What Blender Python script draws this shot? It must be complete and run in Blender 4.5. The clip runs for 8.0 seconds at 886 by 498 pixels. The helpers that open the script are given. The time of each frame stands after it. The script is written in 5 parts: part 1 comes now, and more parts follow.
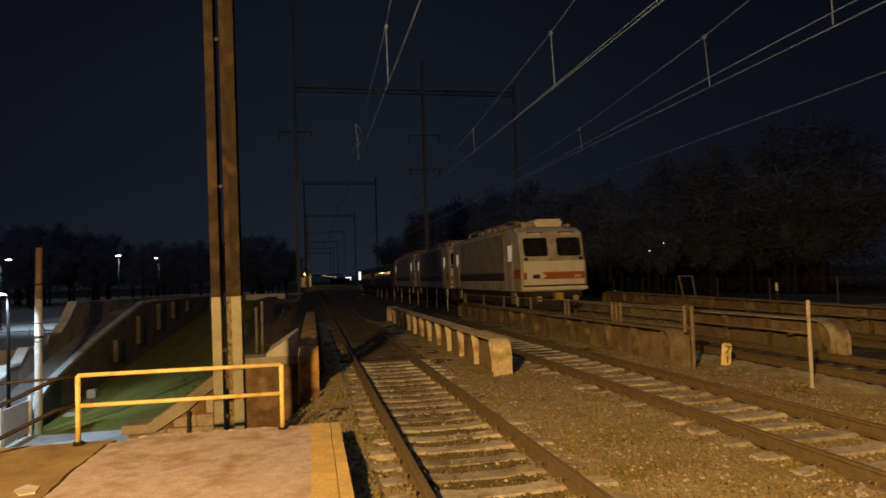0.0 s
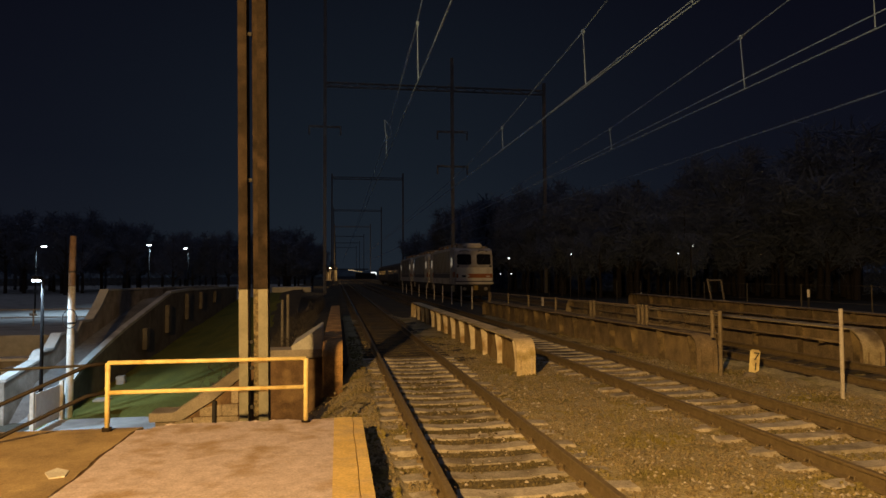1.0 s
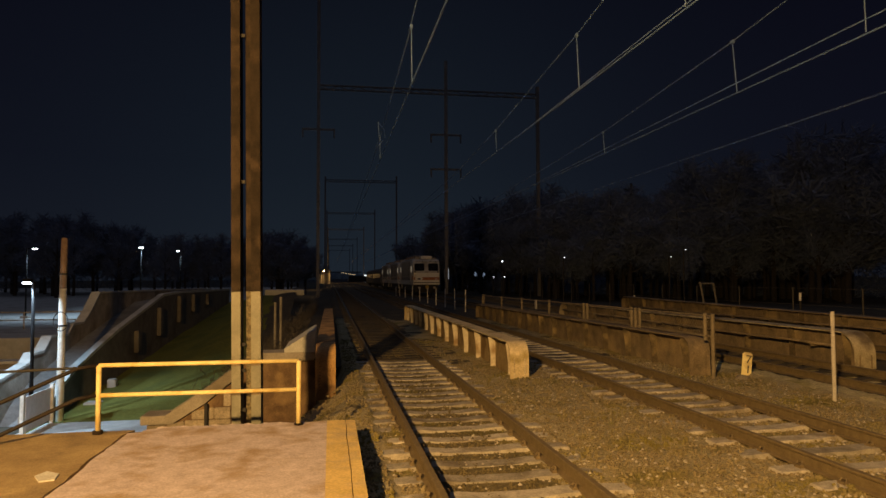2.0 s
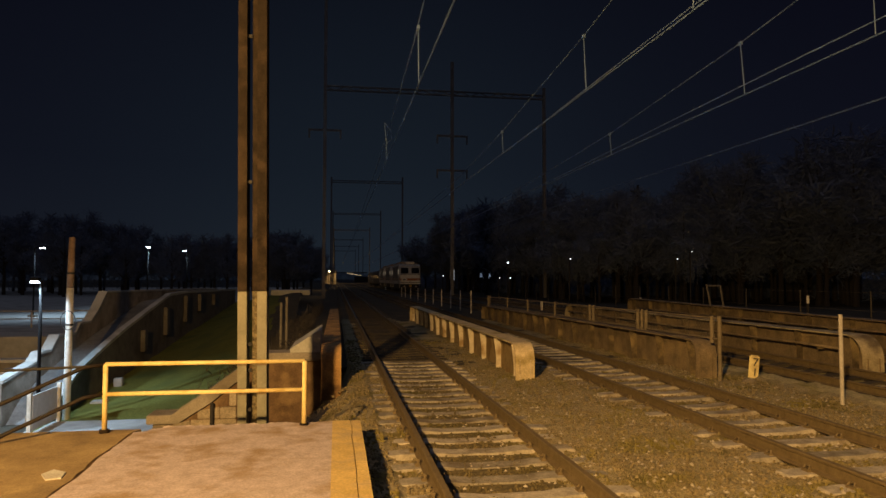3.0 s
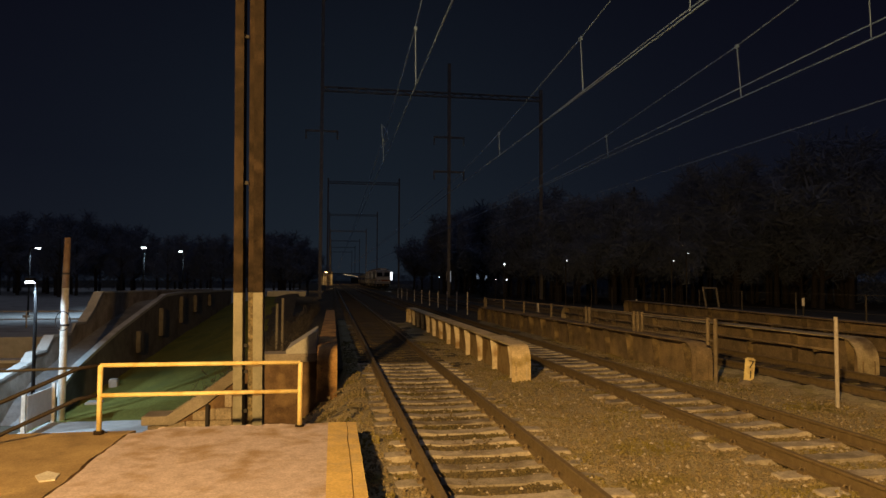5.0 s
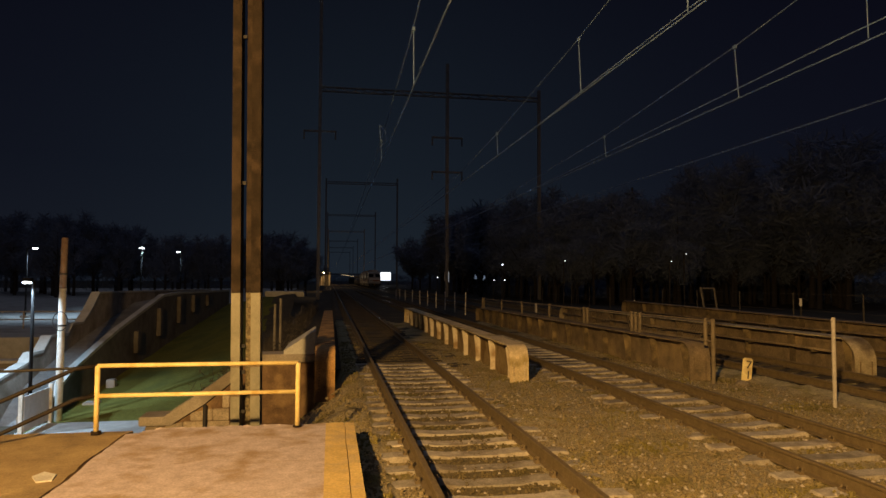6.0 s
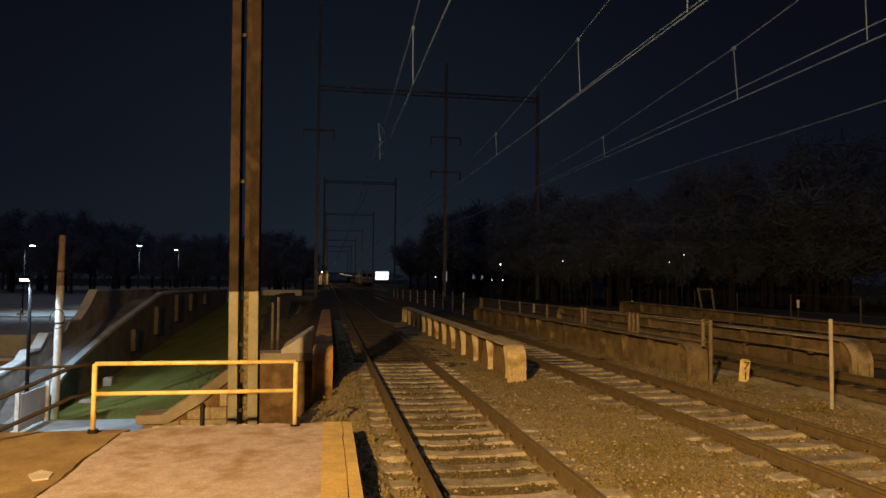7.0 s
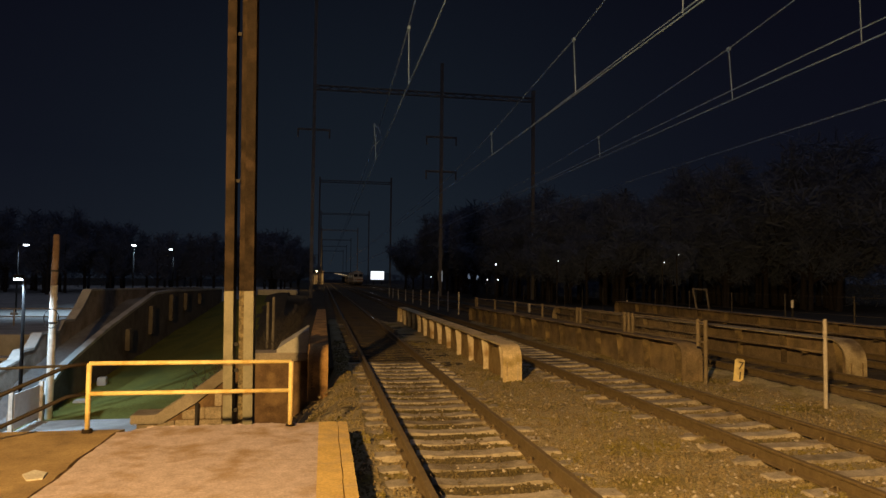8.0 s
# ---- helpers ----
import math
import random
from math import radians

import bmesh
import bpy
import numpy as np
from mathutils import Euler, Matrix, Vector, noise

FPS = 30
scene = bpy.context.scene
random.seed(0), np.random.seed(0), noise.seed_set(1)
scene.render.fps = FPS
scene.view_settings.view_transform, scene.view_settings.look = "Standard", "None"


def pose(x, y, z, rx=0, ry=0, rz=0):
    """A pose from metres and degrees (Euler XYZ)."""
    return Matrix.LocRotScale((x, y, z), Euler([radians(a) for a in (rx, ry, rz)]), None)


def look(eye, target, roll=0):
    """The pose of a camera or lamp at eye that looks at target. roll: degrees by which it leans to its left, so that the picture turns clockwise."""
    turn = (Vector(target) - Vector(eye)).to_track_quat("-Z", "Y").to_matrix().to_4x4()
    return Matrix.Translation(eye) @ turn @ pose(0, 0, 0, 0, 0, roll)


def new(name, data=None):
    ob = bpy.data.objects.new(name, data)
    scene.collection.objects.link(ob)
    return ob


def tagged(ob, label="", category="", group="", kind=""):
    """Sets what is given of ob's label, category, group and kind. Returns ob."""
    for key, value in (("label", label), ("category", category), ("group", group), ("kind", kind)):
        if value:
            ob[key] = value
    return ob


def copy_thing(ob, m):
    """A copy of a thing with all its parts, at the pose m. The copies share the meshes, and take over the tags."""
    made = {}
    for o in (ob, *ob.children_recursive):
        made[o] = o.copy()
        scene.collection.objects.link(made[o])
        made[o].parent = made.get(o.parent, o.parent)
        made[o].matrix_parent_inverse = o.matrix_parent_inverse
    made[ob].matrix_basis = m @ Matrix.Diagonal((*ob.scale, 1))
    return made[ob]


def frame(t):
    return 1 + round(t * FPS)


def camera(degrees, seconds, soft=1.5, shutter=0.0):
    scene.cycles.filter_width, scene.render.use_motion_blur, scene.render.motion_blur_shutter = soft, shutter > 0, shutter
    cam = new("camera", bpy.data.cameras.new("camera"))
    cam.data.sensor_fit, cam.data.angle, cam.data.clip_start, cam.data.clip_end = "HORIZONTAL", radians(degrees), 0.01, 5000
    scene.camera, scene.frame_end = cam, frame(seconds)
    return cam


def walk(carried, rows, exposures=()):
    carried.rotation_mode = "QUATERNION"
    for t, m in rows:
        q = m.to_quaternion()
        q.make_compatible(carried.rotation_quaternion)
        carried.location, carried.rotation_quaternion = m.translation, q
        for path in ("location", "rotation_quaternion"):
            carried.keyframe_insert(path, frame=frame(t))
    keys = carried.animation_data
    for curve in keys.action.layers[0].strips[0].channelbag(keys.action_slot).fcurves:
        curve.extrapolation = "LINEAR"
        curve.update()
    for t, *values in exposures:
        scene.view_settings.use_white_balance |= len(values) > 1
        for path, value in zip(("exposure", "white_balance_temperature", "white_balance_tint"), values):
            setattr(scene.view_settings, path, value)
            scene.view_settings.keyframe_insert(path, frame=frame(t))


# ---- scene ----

# metres; x to the right, y along the line, z = 0 on top of the rails
EYE = 1.99
cam = camera(67.0, 8.0, shutter=0.5)
walk(cam, [
    (0.0, pose(0.015, -0.041, EYE - 0.008, 92.436, 1.777, -11.104)),
    (0.5, pose(0.014, -0.068, EYE + 0.002, 92.255, 0.771, -9.091)),
    (1.0, pose(0.011, -0.035, EYE + 0.009, 92.218, 0.282, -8.971)),
    (1.5, pose(0.011, -0.029, EYE + 0.004, 92.373, 0.287, -9.631)),
    (3.0, pose(0.005, -0.017, EYE - 0.003, 92.568, -0.069, -9.061)),
    (3.5, pose(0.009, -0.020, EYE + 0.003, 92.573, -0.023, -8.853)),
    (4.0, pose(0.012, -0.020, EYE + 0.003, 92.664, 0.119, -9.172)),
    (4.5, pose(0.006, -0.015, EYE + 0.001, 92.669, -0.155, -9.221)),
    (6.0, pose(0.010, -0.008, EYE + 0.001, 92.713, -0.247, -9.526)),
    (6.5, pose(0.009, -0.011, EYE + 0.000, 92.688, -0.345, -9.530)),
    (7.0, pose(0.004, -0.002, EYE + 0.002, 92.679, -0.546, -9.710)),
    (7.5, pose(0.004, -0.015, EYE + 0.001, 92.756, -0.485, -9.972)),
    (8.0, pose(0.000, 0.000, EYE, 92.669, -0.600, -10.105)),
])

# ---- night sky and lamps ----
world = bpy.data.worlds.new("night")
scene.world = world
world.use_nodes = True
wn, wl = world.node_tree.nodes, world.node_tree.links
tc, sep, ramp = wn.new("ShaderNodeTexCoord"), wn.new("ShaderNodeSeparateXYZ"), wn.new("ShaderNodeValToRGB")
wl.new(tc.outputs["Generated"], sep.inputs[0])
wl.new(sep.outputs["Z"], ramp.inputs[0])
# dim night sky above the trees; unseen paler overhead added to lift the darks
SKY = ((0.0, (0.0075, 0.0090, 0.0150)), (0.16, (0.0042, 0.0048, 0.0100)), (0.42, (0.0026, 0.0026, 0.0066)), (0.60, (0.0110, 0.0125, 0.0190)), (1.0, (0.0900, 0.0980, 0.1300)))
while len(ramp.color_ramp.elements) < len(SKY):
    ramp.color_ramp.elements.new(0.5)
for knot, (at, tint) in zip(ramp.color_ramp.elements, SKY):
    knot.position, knot.color = at, (*tint, 1)
# the glow of the town down the line
toward, positive, power, glow_mix = wn.new("ShaderNodeVectorMath"), wn.new("ShaderNodeMath"), wn.new("ShaderNodeMath"), wn.new("ShaderNodeMix")
toward.operation, positive.operation, power.operation = "DOT_PRODUCT", "MAXIMUM", "POWER"
toward.inputs[1].default_value = Vector((0.06, 1.0, 0.06)).normalized()
positive.inputs[1].default_value, power.inputs[1].default_value = 0.0, 12.0
wl.new(tc.outputs["Generated"], toward.inputs[0])
wl.new(toward.outputs["Value"], positive.inputs[0])
wl.new(positive.outputs[0], power.inputs[0])
glow_mix.data_type, glow_mix.blend_type = "RGBA", "ADD"
wl.new(power.outputs[0], glow_mix.inputs["Factor"])
wl.new(ramp.outputs[0], glow_mix.inputs["A"])
glow_mix.inputs["B"].default_value = (0.0036, 0.0072, 0.0086, 1)
wl.new(glow_mix.outputs["Result"], wn["Background"].inputs["Color"])
wn["Background"].inputs["Strength"].default_value = 1.0


def lamp(name, at, watts, colour, size=0.15):
    data = bpy.data.lights.new(name, "POINT")
    data.energy, data.color, data.shadow_soft_size = watts, colour, size
    ob = new(name, data)
    ob.matrix_basis = pose(*at)
    return ob


def hooded(name, at, watts, colour):
    """A street lamp's light: a wide beam straight down."""
    data = bpy.data.lights.new(name, "SPOT")
    data.energy, data.color, data.shadow_soft_size, data.spot_size, data.spot_blend = watts, colour, 0.12, radians(140), 0.4
    ob = new(name, data)
    ob.matrix_basis = pose(*at)
    return ob


SODIUM, COLD = (1.0, 0.56, 0.175), (0.58, 0.80, 1.0)
lamp("platform_lamp_light", (-5.4, -5.7, 6.9), 3000, SODIUM, 0.24)
hood = bpy.data.lights.new("platform_lamp_beam", "SPOT")
hood.energy, hood.color, hood.shadow_soft_size, hood.spot_size, hood.spot_blend = 15500, SODIUM, 0.24, radians(179), 0.28
new("platform_lamp_beam", hood).matrix_basis = pose(-5.4, -5.7, 6.89, 13, 0, -16)
hooded("lot_lamp_light", (-16.8, 64.4, 4.7), 1700, COLD)
hooded("lot_lamp_light", (-16.8, 79.6, 5.0), 1200, COLD)
hooded("lot_lamp_light", (-24.0, 60.6, 4.4), 900, COLD)
hooded("path_lamp_light", (-10.85, 26.45, 1.72), 700, COLD)
# unseen lamp added at left to light the forecourt, pole and lawn
shade = bpy.data.lights.new("added_path_beam", "SPOT")
shade.energy, shade.color, shade.shadow_soft_size, shade.spot_size, shade.spot_blend = 6500, COLD, 0.12, radians(64), 0.5
new("added_path_beam", shade).matrix_basis = look((-17.2, 20.0, 3.3), (-11.6, 24.0, -3.2))


# ---- materials ----
def material(name, a, b, scale=6.0, rough=0.8, bump=0.3, metal=0.0, fine=60.0, stain=None, stain_scale=0.7, per_piece=0.0):
    """Two-tone noise colour, a large stain and fine relief, in metres."""
    m = bpy.data.materials.new(name)
    m.use_nodes = True
    n, l = m.node_tree.nodes, m.node_tree.links
    bsdf = n["Principled BSDF"]
    geo = n.new("ShaderNodeNewGeometry")
    pos = geo.outputs["Position"]
    n1, r1 = n.new("ShaderNodeTexNoise"), n.new("ShaderNodeValToRGB")
    n1.inputs["Scale"].default_value, n1.inputs["Detail"].default_value = scale, 8
    n1.inputs["Roughness"].default_value = 0.65
    l.new(pos, n1.inputs["Vector"])
    r1.color_ramp.elements[0].position, r1.color_ramp.elements[1].position = 0.32, 0.68
    r1.color_ramp.elements[0].color, r1.color_ramp.elements[1].color = (*a, 1), (*b, 1)
    l.new(n1.outputs["Fac"], r1.inputs[0])
    out = r1.outputs[0]
    if stain:
        n2, r2, mix = n.new("ShaderNodeTexNoise"), n.new("ShaderNodeValToRGB"), n.new("ShaderNodeMix")
        n2.inputs["Scale"].default_value, n2.inputs["Detail"].default_value = stain_scale, 6
        l.new(pos, n2.inputs["Vector"])
        r2.color_ramp.elements[0].position, r2.color_ramp.elements[1].position = 0.5, 0.66
        l.new(n2.outputs["Fac"], r2.inputs[0])
        mix.data_type = "RGBA"
        l.new(r2.outputs[0], mix.inputs["Factor"])
        l.new(out, mix.inputs["A"])
        mix.inputs["B"].default_value = (*stain, 1)
        out = mix.outputs["Result"]
    if bump:
        n4, mr4, hsv4 = n.new("ShaderNodeTexNoise"), n.new("ShaderNodeMapRange"), n.new("ShaderNodeHueSaturation")
        n4.inputs["Scale"].default_value, n4.inputs["Detail"].default_value = fine * 0.7, 3
        l.new(pos, n4.inputs["Vector"])
        mr4.inputs["From Min"].default_value, mr4.inputs["From Max"].default_value = 0.3, 0.7
        mr4.inputs["To Min"].default_value, mr4.inputs["To Max"].default_value = 1 - 0.5 * min(bump, 0.6), 1 + 0.5 * min(bump, 0.6)
        l.new(n4.outputs["Fac"], mr4.inputs["Value"])
        l.new(mr4.outputs[0], hsv4.inputs["Value"])
        l.new(out, hsv4.inputs["Color"])
        out = hsv4.outputs[0]
    if per_piece:
        info, mr, hsv = n.new("ShaderNodeObjectInfo"), n.new("ShaderNodeMapRange"), n.new("ShaderNodeHueSaturation")
        mr.inputs["To Min"].default_value, mr.inputs["To Max"].default_value = 1 - per_piece, 1 + per_piece
        l.new(info.outputs["Random"], mr.inputs["Value"])
        l.new(mr.outputs[0], hsv.inputs["Value"])
        l.new(out, hsv.inputs["Color"])
        out = hsv.outputs[0]
    l.new(out, bsdf.inputs["Base Color"])
    bsdf.inputs["Roughness"].default_value, bsdf.inputs["Metallic"].default_value = rough, metal
    if bump:
        n3, bp = n.new("ShaderNodeTexNoise"), n.new("ShaderNodeBump")
        n3.inputs["Scale"].default_value, n3.inputs["Detail"].default_value = fine, 4
        l.new(pos, n3.inputs["Vector"])
        bp.inputs["Strength"].default_value, bp.inputs["Distance"].default_value = bump, 0.02
        l.new(n3.outputs["Fac"], bp.inputs["Height"])
        l.new(bp.outputs[0], bsdf.inputs["Normal"])
    return m


def glow(name, colour, strength):
    m = bpy.data.materials.new(name)
    m.use_nodes = True
    b = m.node_tree.nodes["Principled BSDF"]
    b.inputs["Base Color"].default_value = (*colour, 1)
    b.inputs["Emission Color"].default_value = (*colour, 1)
    b.inputs["Emission Strength"].default_value = strength
    return m


BALLAST = material("ballast", (0.22, 0.185, 0.105), (0.46, 0.40, 0.25), 30, 0.95, 0.9, fine=45, stain=(0.185, 0.155, 0.032), stain_scale=1.1)
# ballast tone with shade put into its colour
SHADED_BED = material("shaded_dark_ballast", (0.022, 0.019, 0.015), (0.055, 0.047, 0.036), 20, 0.95, 0.8, fine=45, stain=(0.085, 0.07, 0.04), stain_scale=0.9)
VERGE = material("pale_grassy_gravel", (0.36, 0.31, 0.15), (0.60, 0.53, 0.31), 12, 0.95, 0.8, fine=40, stain=(0.24, 0.21, 0.06), stain_scale=1.6)
STONES = material("ballast_stone", (0.12, 0.096, 0.05), (0.29, 0.24, 0.145), 14, 0.95, 0.5, stain=(0.175, 0.15, 0.032), stain_scale=0.9)
OILY = material("oil_stained_stone", (0.075, 0.06, 0.028), (0.17, 0.14, 0.072), 14, 0.95, 0.5, stain=(0.10, 0.088, 0.02), stain_scale=0.9)
RIB = material("patchy_rib_paint", (0.055, 0.043, 0.03), (0.15, 0.118, 0.075), 4.0, 0.85, 0.5, stain=(0.30, 0.235, 0.13), stain_scale=1.7)
DARK_GROUND = material("dark_ground", (0.03, 0.027, 0.02), (0.07, 0.06, 0.04), 1.2, 0.95, 0.6, fine=12)
CONCRETE = material("weathered_concrete", (0.24, 0.22, 0.19), (0.38, 0.35, 0.31), 2.5, 0.9, 0.35, stain=(0.17, 0.15, 0.12), stain_scale=0.8)
STAINED = material("stained_concrete", (0.075, 0.045, 0.026), (0.19, 0.125, 0.075), 3.0, 0.9, 0.3, stain=(0.24, 0.165, 0.09), stain_scale=2.5)
SLAB = material("platform_concrete", (0.48, 0.405, 0.41), (0.67, 0.585, 0.61), 7.0, 0.85, 0.35, fine=70, stain=(0.40, 0.295, 0.205), stain_scale=2.6)
SLAB_WORN = material("worn_platform_concrete", (0.27, 0.195, 0.10), (0.47, 0.36, 0.19), 2.0, 0.85, 0.4, fine=80, stain=(0.19, 0.14, 0.085), stain_scale=1.3)
TIE = material("tie_concrete", (0.26, 0.24, 0.205), (0.50, 0.465, 0.41), 7.0, 0.9, 0.4, stain=(0.2, 0.17, 0.13), stain_scale=2.0, per_piece=0.25)
RAIL = material("rusty_rail", (0.13, 0.10, 0.056), (0.205, 0.16, 0.092), 10.0, 0.65, 0.25, metal=0.1)
RUST = material("rusty_girder", (0.27, 0.155, 0.06), (0.58, 0.36, 0.145), 4.0, 0.8, 0.5, stain=(0.13, 0.075, 0.038), stain_scale=1.6)
PALE = material("pale_girder_paint", (0.60, 0.55, 0.43), (0.78, 0.72, 0.59), 6.0, 0.7, 0.3, stain=(0.36, 0.26, 0.14), stain_scale=2.2)
DULL = material("dull_girder_paint", (0.135, 0.108, 0.072), (0.28, 0.22, 0.145), 3.0, 0.85, 0.5, stain=(0.36, 0.28, 0.165), stain_scale=1.1)
# webs darker than the cover plates of the same girder
TAN_WEB = material("tan_web", (0.26, 0.19, 0.09), (0.42, 0.33, 0.18), 5.0, 0.8, 0.4, stain=(0.20, 0.13, 0.05), stain_scale=1.8)
PALE_COVER = material("pale_mossy_cover", (0.52, 0.43, 0.25), (0.74, 0.63, 0.42), 7.0, 0.8, 0.4, stain=(0.34, 0.27, 0.10), stain_scale=2.0)
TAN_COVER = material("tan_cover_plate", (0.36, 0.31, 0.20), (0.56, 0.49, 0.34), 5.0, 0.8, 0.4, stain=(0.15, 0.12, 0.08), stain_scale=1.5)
GALV = material("galvanised_steel", (0.32, 0.30, 0.26), (0.48, 0.46, 0.42), 8.0, 0.5, 0.15, metal=0.4)
YELLOW = material("yellow_paint", (0.80, 0.655, 0.28), (0.88, 0.75, 0.38), 8.0, 0.5, 0.15, stain=(0.68, 0.50, 0.18), stain_scale=5)
YELLOW_EDGE = material("yellow_edge_paint", (0.62, 0.455, 0.17), (0.80, 0.61, 0.25), 5.0, 0.75, 0.3, stain=(0.56, 0.43, 0.24), stain_scale=3)
POLE_RUST = material("brown_pole_steel", (0.016, 0.0115, 0.009), (0.036, 0.027, 0.021), 5.0, 0.7, 0.35, stain=(0.056, 0.040, 0.029), stain_scale=3)
POLE_PAINT = material("cream_pole_paint", (0.205, 0.205, 0.165), (0.29, 0.285, 0.23), 4.0, 0.7, 0.15, stain=(0.175, 0.17, 0.13), stain_scale=3)
POLE_RUST.node_tree.nodes["Principled BSDF"].inputs["Specular IOR Level"].default_value = 0.12
PEELED = material("peeling_pole_paint", (0.012, 0.008, 0.006), (0.26, 0.22, 0.13), 16.0, 0.8, 0.5)
STEEL_DARK = material("dark_steel", (0.018, 0.018, 0.02), (0.035, 0.033, 0.032), 3.0, 0.7, 0.2)
WIRE = material("contact_wire", (0.15, 0.26, 0.52), (0.22, 0.35, 0.66), 2.0, 0.5, 0.0)
GRASS = material("lawn_grass", (0.125, 0.128, 0.031), (0.20, 0.20, 0.050), 8.0, 0.95, 0.5, fine=50, stain=(0.11, 0.125, 0.037), stain_scale=0.5)
GRASS.node_tree.nodes["Principled BSDF"].inputs["Specular IOR Level"].default_value = 0.08
HANDRAIL = material("dark_brown_handrail", (0.010, 0.007, 0.006), (0.022, 0.015, 0.012), 6.0, 0.7, 0.2)
LAMP_BLACK = material("black_lamp_paint", (0.006, 0.006, 0.007), (0.011, 0.011, 0.012), 4.0, 0.8, 0.1)
LAMP_BLACK.node_tree.nodes["Principled BSDF"].inputs["Specular IOR Level"].default_value = 0.1
BARK = material("bark", (0.03, 0.028, 0.028), (0.065, 0.06, 0.06), 12, 0.95, 0.6)
# blue night haze over the trees is put into the twig colour
HAZE_TWIG = material("hazy_bare_twigs", (0.115, 0.155, 0.245), (0.20, 0.25, 0.37), 2.0, 0.95, 0.0)
PATH = material("path_concrete", (0.38, 0.39, 0.38), (0.52, 0.53, 0.52), 3.0, 0.9, 0.25, stain=(0.3, 0.3, 0.29), stain_scale=0.6)
GREY_WALL = material("dark_weathered_concrete", (0.115, 0.108, 0.105), (0.185, 0.175, 0.17), 2.5, 0.9, 0.3, stain=(0.09, 0.082, 0.078), stain_scale=0.8)
WALKWAY = material("worn_walkway", (0.15, 0.155, 0.16), (0.23, 0.235, 0.24), 5.0, 0.9, 0.3, stain=(0.12, 0.12, 0.12), stain_scale=0.7)
ASPHALT = material("asphalt", (0.045, 0.045, 0.045), (0.075, 0.073, 0.07), 9.0, 0.9, 0.4)
WHITE_WOOD = material("white_painted_wood", (0.62, 0.62, 0.58), (0.78, 0.78, 0.74), 6.0, 0.7, 0.3, stain=(0.45, 0.43, 0.38), stain_scale=2)
BROWN_WOOD = material("brown_wood_pole", (0.17, 0.11, 0.075), (0.28, 0.19, 0.13), 6.0, 0.8, 0.4)
SILVER = material("stainless_coach", (0.10, 0.105, 0.115), (0.15, 0.155, 0.165), 1.5, 0.75, 0.1, stain=(0.08, 0.078, 0.072), stain_scale=0.6)
LOCO_TAN = material("dusty_silver_paint", (0.45, 0.45, 0.44), (0.56, 0.555, 0.54), 2.0, 0.6, 0.15, stain=(0.33, 0.305, 0.265), stain_scale=1.2)
LOCO_GREY = material("dark_ribbed_side", (0.20, 0.215, 0.22), (0.28, 0.295, 0.30), 2.0, 0.6, 0.15, stain=(0.16, 0.15, 0.135), stain_scale=1.0)
LOCO_WHITE = material("white_band_paint", (0.78, 0.77, 0.74), (0.86, 0.85, 0.82), 3.0, 0.5, 0.1, stain=(0.66, 0.63, 0.57), stain_scale=1.5)
LOCO_RED = material("red_band_paint", (0.36, 0.115, 0.032), (0.45, 0.155, 0.05), 3.0, 0.6, 0.1)
LOCO_BLUE = material("dark_blue_band_paint", (0.03, 0.04, 0.07), (0.045, 0.055, 0.09), 3.0, 0.5, 0.05)
BLACK = material("black_underframe", (0.02, 0.019, 0.018), (0.05, 0.045, 0.04), 5.0, 0.8, 0.2)
COPPER = material("tarnished_roof_gear", (0.34, 0.30, 0.25), (0.5, 0.45, 0.38), 4.0, 0.6, 0.1)
STONE = material("wall_stone", (0.22, 0.19, 0.15), (0.40, 0.35, 0.28), 5.0, 0.95, 0.5, per_piece=0.3)
GLASS = material("dark_glass", (0.012, 0.013, 0.015), (0.02, 0.02, 0.022), 2.0, 0.08, 0.0)


SILVER.node_tree.nodes["Principled BSDF"].inputs["Specular IOR Level"].default_value = 0.1


# ---- mesh helpers ----
def box(bm, x0, y0, z0, x1, y1, z1):
    v = [bm.verts.new(p) for p in ((x0, y0, z0), (x1, y0, z0), (x1, y1, z0), (x0, y1, z0), (x0, y0, z1), (x1, y0, z1), (x1, y1, z1), (x0, y1, z1))]
    for f in ((0, 3, 2, 1), (4, 5, 6, 7), (0, 1, 5, 4), (1, 2, 6, 5), (2, 3, 7, 6), (3, 0, 4, 7)):
        bm.faces.new([v[i] for i in f])
    return bm


def prism(bm, pts, axis, a, b):
    """A polygon pushed along an axis: x takes (y, z), y takes (x, z), z takes (x, y)."""
    put = {"x": lambda p, k: (k, p[0], p[1]), "y": lambda p, k: (p[0], k, p[1]), "z": lambda p, k: (p[0], p[1], k)}[axis]
    lo, hi = [bm.verts.new(put(p, a)) for p in pts], [bm.verts.new(put(p, b)) for p in pts]
    n = len(pts)
    bm.faces.new(lo[::-1])
    bm.faces.new(hi)
    for i in range(n):
        bm.faces.new((lo[i], lo[(i + 1) % n], hi[(i + 1) % n], hi[i]))
    return bm


